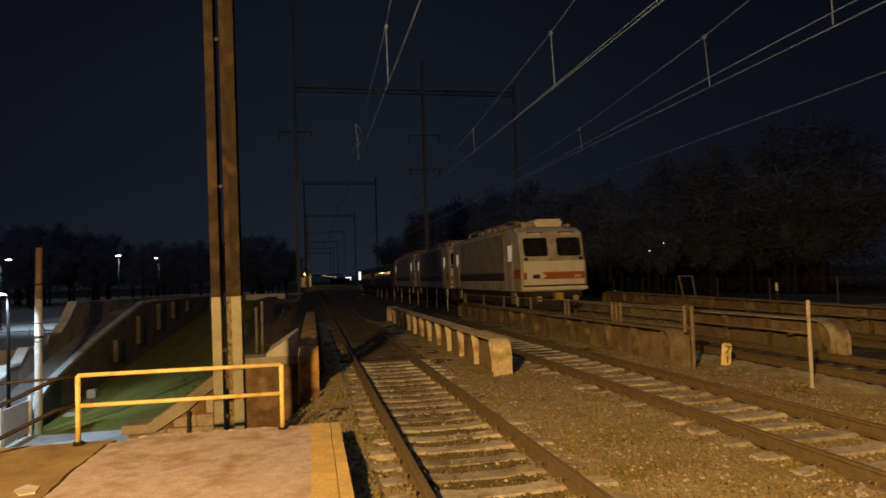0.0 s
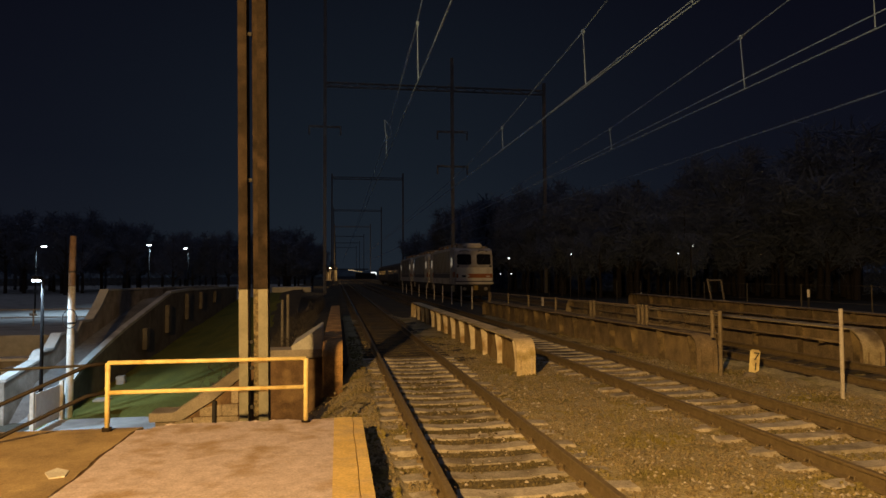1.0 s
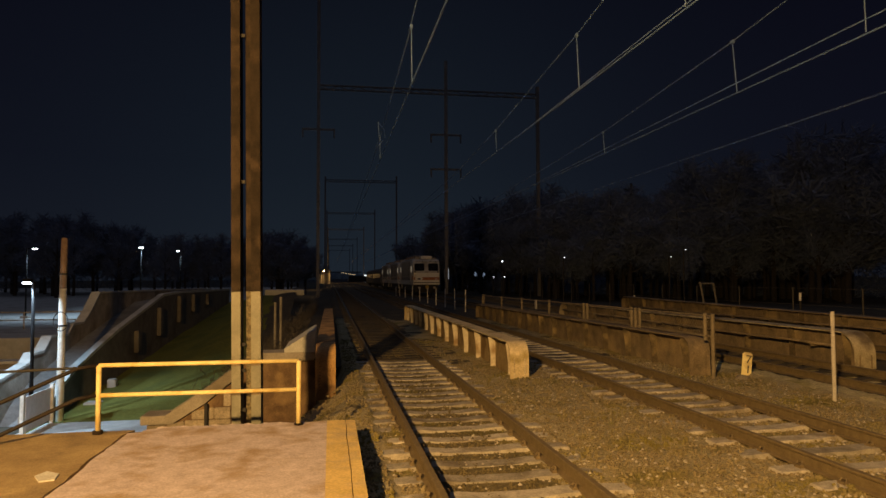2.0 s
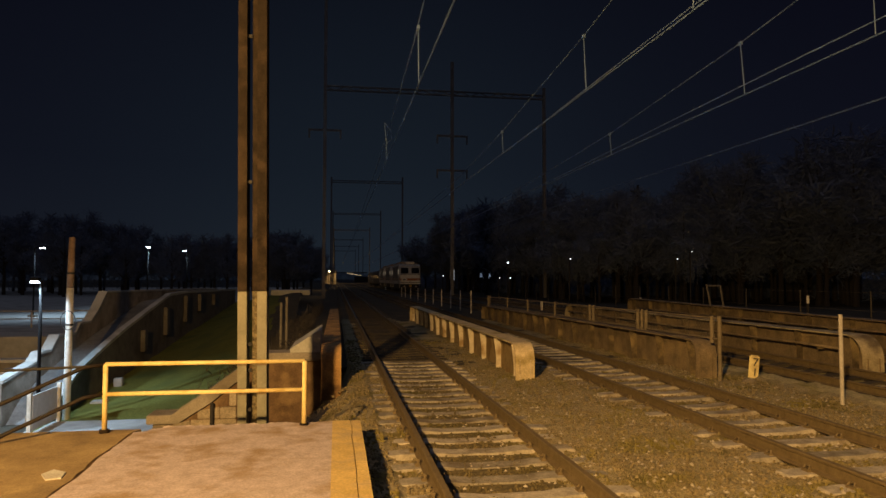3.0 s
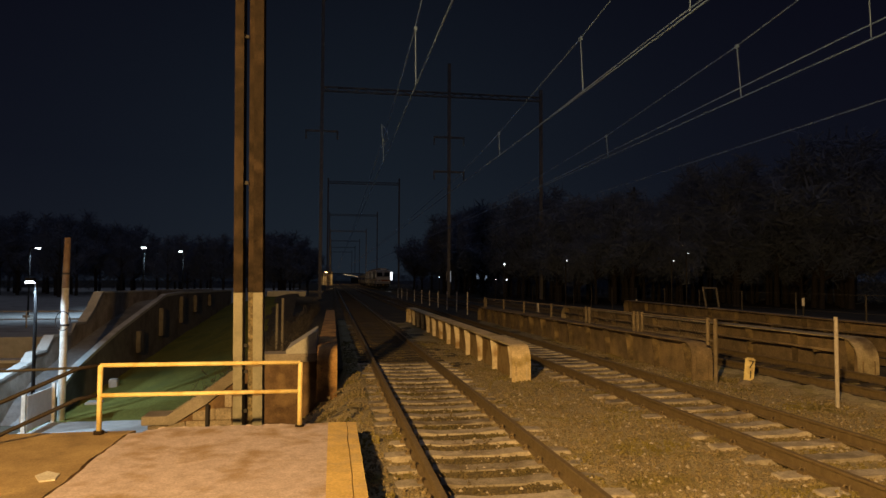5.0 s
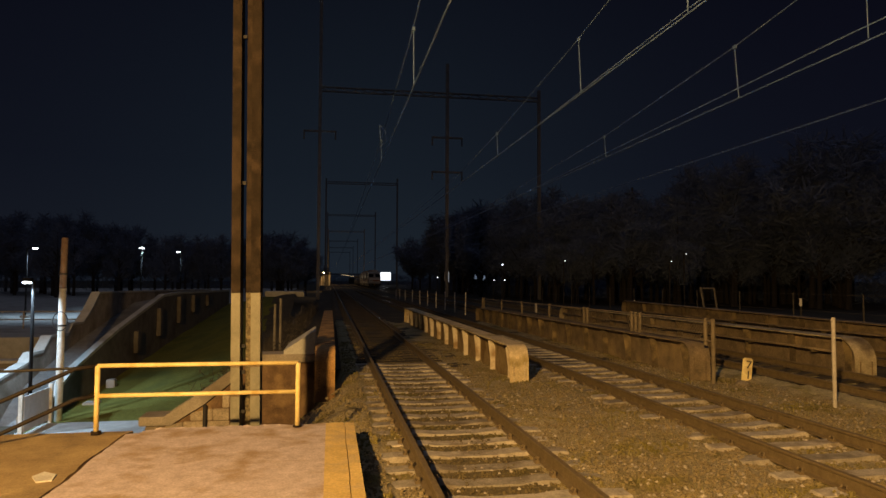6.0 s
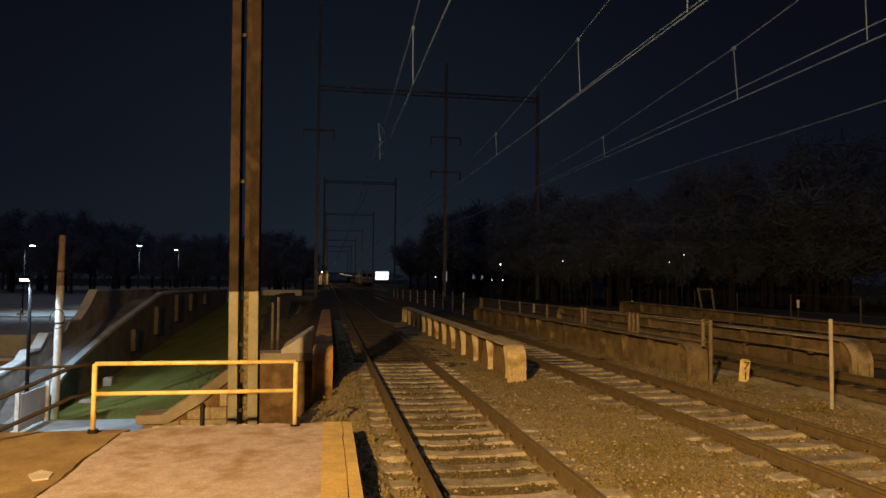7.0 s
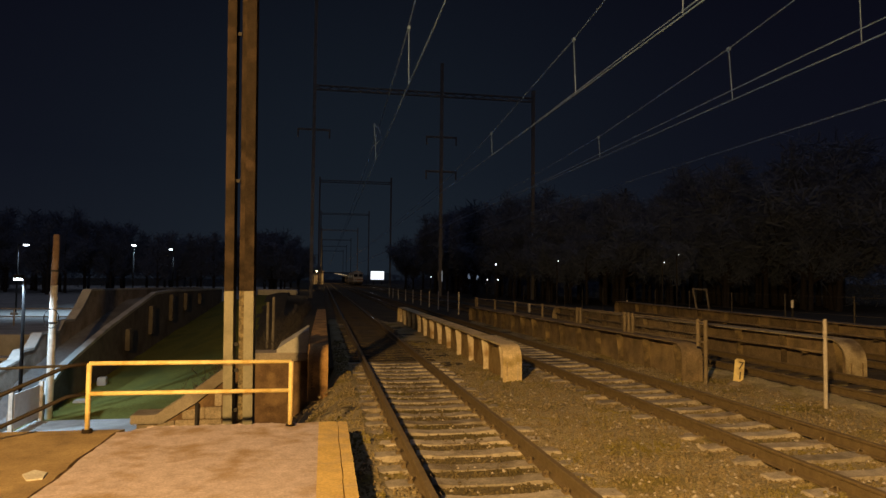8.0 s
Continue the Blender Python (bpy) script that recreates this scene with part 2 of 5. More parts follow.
def tube(bm, pts, r, sides=8, r_end=None):
    """A round bar along a line of points, tapering to r_end."""
    pts = [Vector(p) for p in pts]
    rings = []
    for i, p in enumerate(pts):
        d = (pts[min(i + 1, len(pts) - 1)] - pts[max(i - 1, 0)]).normalized()
        u = d.cross(Vector((0, 0, 1)) if abs(d.z) < 0.9 else Vector((1, 0, 0))).normalized()
        w = d.cross(u)
        k = r if r_end is None else r + (r_end - r) * i / (len(pts) - 1)
        rings.append([bm.verts.new(p + (u * math.cos(a) + w * math.sin(a)) * k) for a in (2 * math.pi * j / sides for j in range(sides))])
    for a, b in zip(rings, rings[1:]):
        for j in range(sides):
            bm.faces.new((a[j], a[(j + 1) % sides], b[(j + 1) % sides], b[j]))
    bm.faces.new(rings[0][::-1])
    bm.faces.new(rings[-1])
    return bm


def finish(bm, name, mat, smooth=False):
    bmesh.ops.recalc_face_normals(bm, faces=bm.faces)
    me = bpy.data.meshes.new(name)
    bm.to_mesh(me)
    bm.free()
    me.materials.append(mat)
    if smooth:
        me.shade_smooth()
    return me


def part(name, bm, mat, parent, label="", smooth=False, bevel=0.0):
    if bevel:
        bmesh.ops.bevel(bm, geom=bm.edges[:], offset=bevel, segments=2, affect="EDGES", clamp_overlap=True)
    ob = new(name, finish(bm, name, mat, smooth))
    ob.parent = parent
    return tagged(ob, label) if label else ob


def thing(name, label, category, at=None, group="", kind=""):
    ob = new(name)
    ob.empty_display_size = 0.2
    if at:
        ob.matrix_basis = pose(*at)
    return tagged(ob, label, category, group, kind)


def solid(name, bm, mat, label, category, group="", kind="", smooth=False, bevel=0.0):
    ob = part(name, bm, mat, None, "", smooth, bevel)
    return tagged(ob, label, category, group, kind)


def shared(name, me, parent, m):
    ob = new(name, me)
    ob.parent = parent
    ob.matrix_basis = m
    return ob


def B():
    return bmesh.new()


# ---- plan ----
T1, T2, T3, T4 = 1.80, 6.10, 10.74, 14.9
Y0, Y1 = 13.9, 34.6        # the bridge
PLAT, PLAT_END = 0.15, 8.85


# ---- ground ----
def ground():
    # track bed: fine near, coarse far; the road under the bridge lies to the side of it
    xs = np.concatenate([np.array([-1.9, -1.6, -1.3, -1.0, -0.8, -0.6, -0.4, -0.2, 0.0, 0.15]), np.arange(0.33, 18.0, 0.14), np.array([19, 21, 25, 32, 50, 90, 200, 600, 2500])])
    ys = np.concatenate([np.array([-40, -20, -8, -2, 2]), np.arange(3.0, 26, 0.14), np.arange(26, 70, 0.9), np.array([75, 90, 110, 150, 220, 350, 600, 1200, 3000])])
    X, Y = np.meshgrid(xs, ys)
    Z = np.full(X.shape, -0.195)
    for i in range(X.shape[0]):
        for j in range(X.shape[1]):
            x, y = X[i, j], Y[i, j]
            if x < 18 and y < 70:
                Z[i, j] += 0.05 * noise.noise((x * 0.8, y * 0.8, 0)) + (0.05 * noise.noise((x * 4, y * 4, 3)) if y < 26 else 0)
                for c in (T1, T2, T3, T4):
                    if abs(x - c) < 0.72:
                        Z[i, j] = (-0.206 if c == T1 else -0.226) + 0.018 * noise.noise((x * 3, y * 3, 7)) + 0.014 * noise.noise((x * 9, y * 9, 4))
            if 0.33 <= x < 0.64:
                Z[i, j] += 0.06
            if x < 0.33:
                Z[i, j] -= 0.75 * (0.33 - x) ** 1.1 if y < 14.7 else 0.35
            if 9.1 < x < 9.85 and y < 34:
                Z[i, j] += 0.055
            if x > 18:
                Z[i, j] -= 0.3
    w = len(xs)
    faces = [(i * w + j, i * w + j + 1, (i + 1) * w + j + 1, (i + 1) * w + j) for i in range(len(ys) - 1) for j in range(w - 1)]
    me = bpy.data.meshes.new("ground")
    me.from_pydata(np.stack([X, Y, Z], -1).reshape(-1, 3).tolist(), [], faces)
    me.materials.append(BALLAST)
    me.materials.append(SHADED_BED)
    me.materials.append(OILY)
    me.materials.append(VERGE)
    # painted dark: the shaded bed behind the fenced girder, the unlit far bed
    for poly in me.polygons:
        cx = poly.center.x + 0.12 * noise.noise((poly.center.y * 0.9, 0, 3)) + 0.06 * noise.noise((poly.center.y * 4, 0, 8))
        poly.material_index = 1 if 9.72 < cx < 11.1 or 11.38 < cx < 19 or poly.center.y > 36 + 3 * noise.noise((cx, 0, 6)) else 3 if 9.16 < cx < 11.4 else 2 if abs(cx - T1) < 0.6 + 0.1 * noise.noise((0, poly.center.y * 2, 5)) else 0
    me.shade_smooth()
    tagged(new("ground", me), "brown crushed stone ballast with dry weeds", "ballast", kind="structure")


ground()


def low_ground():
    bm = B()
    box(bm, -900, -40, -4.0, -1.2, 3000, -3.3)
    solid("ground_low", bm, DARK_GROUND, "dark low ground beside the railway", "ground", kind="structure")


low_ground()


# ---- tracks ----
RUBBLE = material("dirty_stone", (0.06, 0.05, 0.04), (0.16, 0.135, 0.10), 6.0, 0.95, 0.5, per_piece=0.4)
FENCE_GREY = material("weathered_fence_steel", (0.10, 0.095, 0.09), (0.18, 0.17, 0.16), 5.0, 0.7, 0.1)
SHINE = material("polished_rail_head", (0.40, 0.39, 0.38), (0.55, 0.54, 0.52), 6.0, 0.16, 0.0, metal=0.95)
DARK_TIE = material("dark_tie", (0.035, 0.03, 0.024), (0.07, 0.058, 0.045), 8.0, 0.95, 0.4, per_piece=0.3)


def track(x, label, y_end, clips_to, concrete_to=17.5, first=7.17, gap=0.605):
    th = thing("railway_track", label, "track", group="tracks")
    section = [(-0.07, -0.17), (0.07, -0.17), (0.07, -0.155), (0.012, -0.14), (0.012, -0.045), (0.036, -0.03), (0.036, -0.006), (0.028, 0), (-0.028, 0), (-0.036, -0.006), (-0.036, -0.03), (-0.012, -0.045), (-0.012, -0.14), (-0.07, -0.155)]
    for side in (-0.7535, 0.7535):
        part("rail", prism(B(), [(x + side + a, b) for a, b in section], "y", -30, 600), RAIL, th)
        part("running_surface", box(B(), x + side - 0.022, 34, 0.002, x + side + 0.022, 590, 0.005), SHINE, th, "polished running surface")
    bm = B()
    prism(bm, [(-1.19, -0.30), (1.27, -0.30), (1.25, -0.175), (0.95, -0.163), (0.52, -0.163), (0.3, -0.186), (-0.3, -0.186), (-0.52, -0.163), (-0.95, -0.163), (-1.17, -0.172)], "y", -0.125, 0.125)
    bmesh.ops.bevel(bm, geom=bm.edges[:], offset=0.012, segments=1, affect="EDGES")
    tie = finish(bm, "tie", TIE)
    # ties past concrete_to take a darker colour
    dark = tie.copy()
    dark.materials[0] = DARK_TIE
    bm = B()
    box(bm, -0.025, -0.05, -0.17, 0.025, 0.05, -0.13)
    tube(bm, [(0, -0.05, -0.14), (0.02, -0.03, -0.10), (0.02, 0.03, -0.10), (0, 0.05, -0.14)], 0.012, 5)
    clip = finish(bm, "rail_clip", RAIL)
    far = B()
    k = 0
    for y in np.arange(first - gap * 24, y_end, gap):
        y = float(y) + random.uniform(-0.02, 0.02)
        m = pose(x + random.uniform(-0.03, 0.03), y, random.uniform(-0.012, 0.008), 0, 0, random.uniform(-0.7, 0.7))
        if y < 75:
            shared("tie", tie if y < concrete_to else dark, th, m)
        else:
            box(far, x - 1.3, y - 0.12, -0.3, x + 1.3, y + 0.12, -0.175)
        if 2.0 < y < clips_to:
            for side in (-0.7535, 0.7535):
                for e in (-0.10, 0.10):
                    shared("rail_clip", clip, th, pose(x + side + e, y, 0))
    if len(far.verts):
        tagged(part("far_ties", far, DARK_TIE, th), kind="stuff")
    return th


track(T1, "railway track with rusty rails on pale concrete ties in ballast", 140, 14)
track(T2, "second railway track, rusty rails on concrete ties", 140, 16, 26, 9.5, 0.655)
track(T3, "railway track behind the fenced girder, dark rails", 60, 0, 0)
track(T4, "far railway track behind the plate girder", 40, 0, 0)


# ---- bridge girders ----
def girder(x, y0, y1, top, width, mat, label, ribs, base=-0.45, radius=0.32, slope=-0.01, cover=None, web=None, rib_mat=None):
    def fall(y):
        return slope * (y - y0)
    th = thing("bridge_girder", label, "bridge girder", group="bridge girders")
    # web
    arc = [(y0 + radius - radius * math.cos(a), top - radius + radius * math.sin(a)) for a in np.linspace(0, math.pi / 2, 9)]
    arc2 = [(y1 - radius + radius * math.sin(a), top - radius + radius * math.cos(a) + fall(y1)) for a in np.linspace(0, math.pi / 2, 9)]
    path = [(y0, base)] + arc + arc2 + [(y1, base)]
    part("web", prism(B(), [(a, b - 0.02) for a, b in path], "x", x - 0.01, x + 0.01), web or mat, th)
    # cover plate bent over both ends
    bm = B()
    n = len(path)
    rows = []
    for i, (a, b) in enumerate(path):
        p, q = Vector(path[max(i - 1, 0)]), Vector(path[min(i + 1, n - 1)])
        d = (q - p).normalized()
        nrm = Vector((-d.y, d.x)) * 0.035
        rows.append([bm.verts.new((x + s * width / 2, a + nrm.x * k, b + nrm.y * k)) for s, k in ((-1, 0), (1, 0), (1, 1), (-1, 1))])
    for r, s in zip(rows, rows[1:]):
        for j in range(4):
            bm.faces.new((r[j], r[(j + 1) % 4], s[(j + 1) % 4], s[j]))
    bm.faces.new(rows[0])
    bm.faces.new(rows[-1])
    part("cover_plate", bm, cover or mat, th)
    # flange angles
    bm = B()
    for s in (-1, 1):
        for a, b in ((y0 + radius, y1 - radius),):
            prism(bm, [(a, top - 0.15), (b, top - 0.15 + fall(b)), (b, top - 0.02 + fall(b)), (a, top - 0.02)], "x", x + s * 0.012, x + s * 0.03)
    part("flange_angle", bm, web or mat, th)
    # stiffeners, wider at the top
    w = width / 2 - 0.02
    h = top - base
    for s in (-1, 1):
        bm = B()
        prism(bm, [(s * 0.01, 0), (s * w * 0.72, 0), (s * w * 0.72, h * 0.55), (s * w, h - 0.03), (s * 0.01, h - 0.03)], "y", -0.045, -0.033)
        box(bm, min(s * 0.01, s * 0.11), -0.033, 0, max(s * 0.01, s * 0.11), 0.06, h - 0.03)
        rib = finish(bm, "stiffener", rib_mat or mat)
        for i in range(ribs):
            y = y0 + 0.45 + (y1 - y0 - 0.9) * i / (ribs - 1)
            shared("stiffener", rib, th, pose(x, y, base + fall(y)))
    # rivet rows on the end plate and along the web
    bm = B()
    box(bm, -0.014, -0.014, -0.014, 0.014, 0.014, 0.014)
    rivet = finish(bm, "rivet", mat)
    for i in range(9):
        for s in (-0.13, 0.13):
            shared("rivet", rivet, th, pose(x + s * width / 0.46, y0 - 0.037, -0.2 + 0.09 * i * (top - radius + 0.2) / 0.75, 45))
    return th


girder(-0.08, Y0 - 0.15, Y1, 0.61, 0.40, RUST, "rust-brown riveted plate girder beside the track", 13, slope=-0.008)
girder(4.05, Y0 + 0.2, Y1 + 0.4, 0.56, 0.42, PALE, "pale worn plate girder with ribs between two tracks", 13, slope=-0.001, cover=PALE_COVER, web=TAN_WEB)
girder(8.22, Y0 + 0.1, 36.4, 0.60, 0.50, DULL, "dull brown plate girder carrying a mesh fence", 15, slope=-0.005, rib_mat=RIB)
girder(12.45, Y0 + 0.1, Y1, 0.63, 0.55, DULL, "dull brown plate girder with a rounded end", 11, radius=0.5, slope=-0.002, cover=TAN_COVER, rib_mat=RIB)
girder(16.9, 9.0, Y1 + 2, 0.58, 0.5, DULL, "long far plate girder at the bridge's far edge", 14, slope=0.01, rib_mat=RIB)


def conduit(x, y0, y1, z, r, label):
    th = thing("conduit", label, "conduit", group="girder conduits")
    part("pipe", tube(B(), [(x, y0 + (y1 - y0) * i / 12, z + 0.012 * math.sin(i * 1.9)) for i in range(13)], r, 8), DULL, th, smooth=True)
    for i in range(int((y1 - y0) / 2.6)):
        y = y0 + 0.8 + 2.6 * i
        part("bracket", box(B(), x - 0.03, y - 0.03, z - r - 0.05, x + 0.22, y + 0.03, z - r), RIB, th)


conduit(12.16, 14.6, 34.0, 0.30, 0.032, "brown cable conduit clipped along the girder")
conduit(16.58, 9.3, 35.0, 0.36, 0.035, "brown cable conduit along the far girder")


def deck():
    bm = B()
    for x in (T1, T2, T3, T4):
        box(bm, x - 1.85, Y0 + 3.0, -0.245, x + 1.85, Y1 - 1, -0.205)
    solid("bridge_deck", bm, DARK_GROUND, "dark bridge deck between the girders", "deck", kind="structure")


deck()


# ---- platform ----
def platform():
    th = thing("platform", "low concrete station platform with yellow edge strip", "platform", kind="structure")
    rnd = random.Random(12)
    ys = np.linspace(PLAT_END - 0.28, 3.0, 46)
    joint = [(-2.37 + 0.035 * noise.noise((float(y) * 1.1, 2, 0)) + rnd.gauss(0, 0.008), float(y)) for y in ys]
    crack = [(0.203 + 0.012 * noise.noise((float(y) * 1.6, 7, 0)) + rnd.gauss(0, 0.003), float(y)) for y in np.linspace(PLAT_END - 0.03, 3.0, 46)]
    bm = B()
    prism(bm, [(0.18, -12), (0.18, PLAT_END)] + [(x, PLAT_END + rnd.uniform(-0.05, 0.02)) for x in np.linspace(-0.1, -2.0, 22).tolist()] + [(-2.2, PLAT_END - 0.12), (-2.24, PLAT_END - 0.24)] + joint + [(-2.4, -12)], "z", -0.6, PLAT)
    part("slab", bm, SLAB, th, "pinkish worn concrete slab")
    bm = B()
    prism(bm, [(-2.46, -12)] + [(x - 0.045 - abs(rnd.gauss(0, 0.012)), y) for x, y in joint[::-1]] + [(-2.45, PLAT_END - 0.30), (-2.36, PLAT_END - 0.02), (-6.5, PLAT_END), (-6.5, -12)], "z", -0.6, PLAT - 0.02)
    part("side_slab", bm, SLAB_WORN, th, "darker stained concrete slab")
    bm = B()
    prism(bm, [(-0.032, -12), (0.2, -12)] + crack[::-1] + [(0.19, PLAT_END + 0.006), (-0.028, PLAT_END + 0.006)], "z", PLAT - 0.2, PLAT + 0.003)
    part("edge_strip", bm, YELLOW_EDGE, th, "yellow painted edge strip")
    bm = B()
    prism(bm, [(0.214, -12), (0.33, -12), (0.33, PLAT_END - 0.02), (0.23, PLAT_END)] + [(x + 0.007 + abs(rnd.gauss(0, 0.003)), y) for x, y in crack], "z", -0.6, PLAT + 0.001)
    part("nosing", bm, YELLOW_EDGE, th, "cracked yellow platform nosing")
    # chips of broken concrete along the end
    for i in range(9):
        bm = B()
        bmesh.ops.create_icosphere(bm, subdivisions=1, radius=0.05, matrix=pose(-2.0 + 0.2 * i + random.uniform(-0.06, 0.06), PLAT_END - 0.02, PLAT - 0.01) @ Matrix.Diagonal((random.uniform(0.8, 2), 0.8, 0.45, 1)))
        part("broken_edge", bm, SLAB, th)
    return th


platform()


# unseen wall added to keep platform lamplight off the low ground at left
def lamp_screen_wall():
    bm = B()
    box(bm, -6.85, -14, -3.3, -6.6, -1.0, 2.4)
    solid("wall_lamp_screen", bm, CONCRETE, "plain concrete wall added out of view to screen the platform lamp", "wall", kind="structure")


lamp_screen_wall()


def patch():
    bm = B()
    pts = [(-2.73, 6.91), (-2.68, 7.06), (-2.53, 6.95), (-2.50, 6.76), (-2.62, 6.72)]
    prism(bm, pts, "z", PLAT - 0.02, PLAT - 0.007)
    solid("worn_patch", bm, WHITE_WOOD, "pale worn patch on the platform", "patch")


patch()


def railing():
    th = thing("platform_railing", "yellow painted pipe railing at the platform end", "railing")
    yb = 8.68
    for x in (-2.74, -0.38):
        part("post", tube(B(), [(x, yb, PLAT - 0.02), (x, yb, PLAT + 0.80)], 0.030, 12), YELLOW, th, smooth=True)
        part("base_plate", tube(B(), [(x, yb, PLAT - 0.02), (x, yb, PLAT + 0.022)], 0.058, 10), POLE_RUST, th, "dark rusty base flange")
    for z in (0.80, 0.44):
        part("pipe", tube(B(), [(-2.74, yb, PLAT + z), (-0.38, yb, PLAT + z)], 0.026, 12), YELLOW, th, smooth=True)
    # stair handrails that run down beside it
    for z in (0.80, 0.44):
        part("sloped_pipe", tube(B(), [(-2.77, yb, PLAT + z), (-2.95, yb - 0.1, PLAT + z - 0.02), (-3.8, yb - 0.5, PLAT + z - 0.42), (-5.4, yb - 1.3, PLAT + z - 1.15)], 0.024, 10), HANDRAIL, th, "brown rusty sloping handrail", smooth=True)
    part("thin_rail", tube(B(), [(-2.76, yb + 0.02, 0.93), (-4.6, yb + 0.02, 0.87)], 0.016, 8), STEEL_DARK, th, "thin dark rail")
    return th


railing()


# ---- catenary pole beside the platform ----
def pole():
    th = thing("catenary_pole", "tall brown steel pole of two channels, cream painted foot", "pole")
    y = 10.15
    split = 1.80
    for x0, x1 in ((-1.395, -1.268), (-1.118, -0.983)):
        for a, b, mat, lab in ((-3.4, split, POLE_PAINT, "cream painted foot"), (split, 12.5, POLE_RUST, "")):
            bm = B()
            box(bm, x0, y - 0.02, a, x1, y, b)
            inner = (x1, x1 - 0.02) if x0 < -1.3 else (x0, x0 + 0.02)
            box(bm, min(inner), y + 0.002, a, max(inner), y + 0.32, b)
            box(bm, x0, y + 0.322, a, x1, y + 0.34, b)
            part("channel", bm, mat, th, lab)
    part("web_plate", box(B(), -1.20, y + 0.10, -3.4, -1.117, y + 0.12, split), PEELED, th, "peeling painted plate")
    part("web_plate", box(B(), -1.20, y + 0.10, split + 0.002, -1.117, y + 0.12, 12.5), POLE_RUST, th)
    for z in (0.05, 0.62, 1.0, 3.4, 5.6, 8.0):
        part("batten", box(B(), -1.273, y + 0.05, z, -1.203, y + 0.09, z + 0.05), STEEL_DARK, th)
    for z in (0.30, 0.72):
        for x0, x1 in ((-1.397, -1.266), (-1.120, -0.981)):
            part("band", box(B(), x0, y - 0.024, z, x1, y - 0.021, z + 0.04), DULL, th)
    part("foot_block", box(B(), -1.6, y - 0.15, -3.4, -0.8, y + 0.5, -0.9), CONCRETE, th, "concrete foot block", bevel=0.02)
    th.matrix_basis = pose(-1.19, y, 0) @ pose(0, 0, 0, 0, -0.65, 0) @ pose(1.19, -y, 0)
    return th


pole()


# ---- abutment and stone wing wall beyond the platform ----
def abutment():
    th = thing("abutment_wall", "stained concrete bridge abutment with a sloping cap", "wall", kind="structure")
    part("face", box(B(), -1.9, 14.25, -3.4, -0.28, 14.6, 0.30), STAINED, th)
    part("coping", box(B(), -1.55, 14.1, 0.302, -0.29, 14.8, 0.47), CONCRETE, th, bevel=0.03)
    bm = B()
    prism(bm, [(-0.92, 0.472), (-0.30, 0.472), (-0.30, 0.92), (-0.34, 0.92), (-0.92, 0.545)], "y", 14.15, 15.8)
    # paler than the coping: its lamp-facing brightness is put into the colour
    part("sloping_cap", bm, PATH, th, "sloping concrete cap")
    return th


abutment()


def wing_wall():
    th = thing("wing_wall", "stepped stone wing wall with a sloping concrete coping", "wall", kind="structure")
    y = 12.7
    bm = B()
    prism(bm, [(-3.3, -0.6), (-2.77, -0.6), (-2.21, -0.25), (-1.73, 0.14), (-1.73, 0.36), (-1.78, 0.33), (-2.31, -0.06), (-2.87, -0.45), (-3.3, -0.44)], "y", y - 0.06, y + 0.5)
    part("coping", bm, CONCRETE, th, bevel=0.012)
    part("core", prism(B(), [(-3.2, -3.4), (-1.75, -3.4), (-1.75, 0.1), (-2.21, -0.27), (-2.77, -0.62), (-3.2, -0.62)], "y", y + 0.0, y + 0.45), STAINED, th, "brown mortar core")
    z = -2.0
    row = 0
    while z < 0.2:
        h = random.choice((0.22, 0.26, 0.30))
        x = -3.2 + (0.17 if row % 2 else 0)
        while x < -1.78:
            w = random.uniform(0.28, 0.52)
            x1 = min(x + w, -1.76)
            tops = [min(z + h, -0.61 + max(0, e + 2.77) * 0.70) - 0.008 for e in (x, x1)]
            if min(tops) - z > 0.03 and x1 - x > 0.08:
                bm = B()
                prism(bm, [(x + 0.006, z + 0.006), (x1 - 0.006, z + 0.006), (x1 - 0.006, tops[1]), (x + 0.006, tops[0])], "y", y + random.uniform(-0.05, -0.015), y + 0.10)
                part("stone_block", bm, STONE, th, bevel=0.012)
            x = x1
        z += h
        row += 1
    part("downpipe", tube(B(), [(-2.18, y - 0.07, -3.3), (-2.18, y - 0.07, -0.25)], 0.035, 10), STEEL_DARK, th, "dark downpipe", smooth=True)
    return th


wing_wall()


# ---- lawn slope and ramp ----
def wall_x(y):
    return -10.13 + 0.0359 * (y - 26.46)


def ramp_z(y):
    return float(np.interp(y, RAMP_Y, [-3.32, -3.26, -3.05, -2.22, -1.60, -0.93, -0.36, 0.29, 1.09, 1.18, 1.07]))


RAMP_Y = [14, 25.8, 26.34, 27.43, 28.91, 31.52, 33.95, 37.28, 41.38, 45, 62]


def base_z(y):
    return float(np.interp(y, [10, 26.46, 34.0, 39.5, 44.1, 50.1, 59.3, 62.7, 90], [-3.25, -3.2, -2.55, -2.12, -1.64, -1.15, -0.35, -0.05, 0.2]))


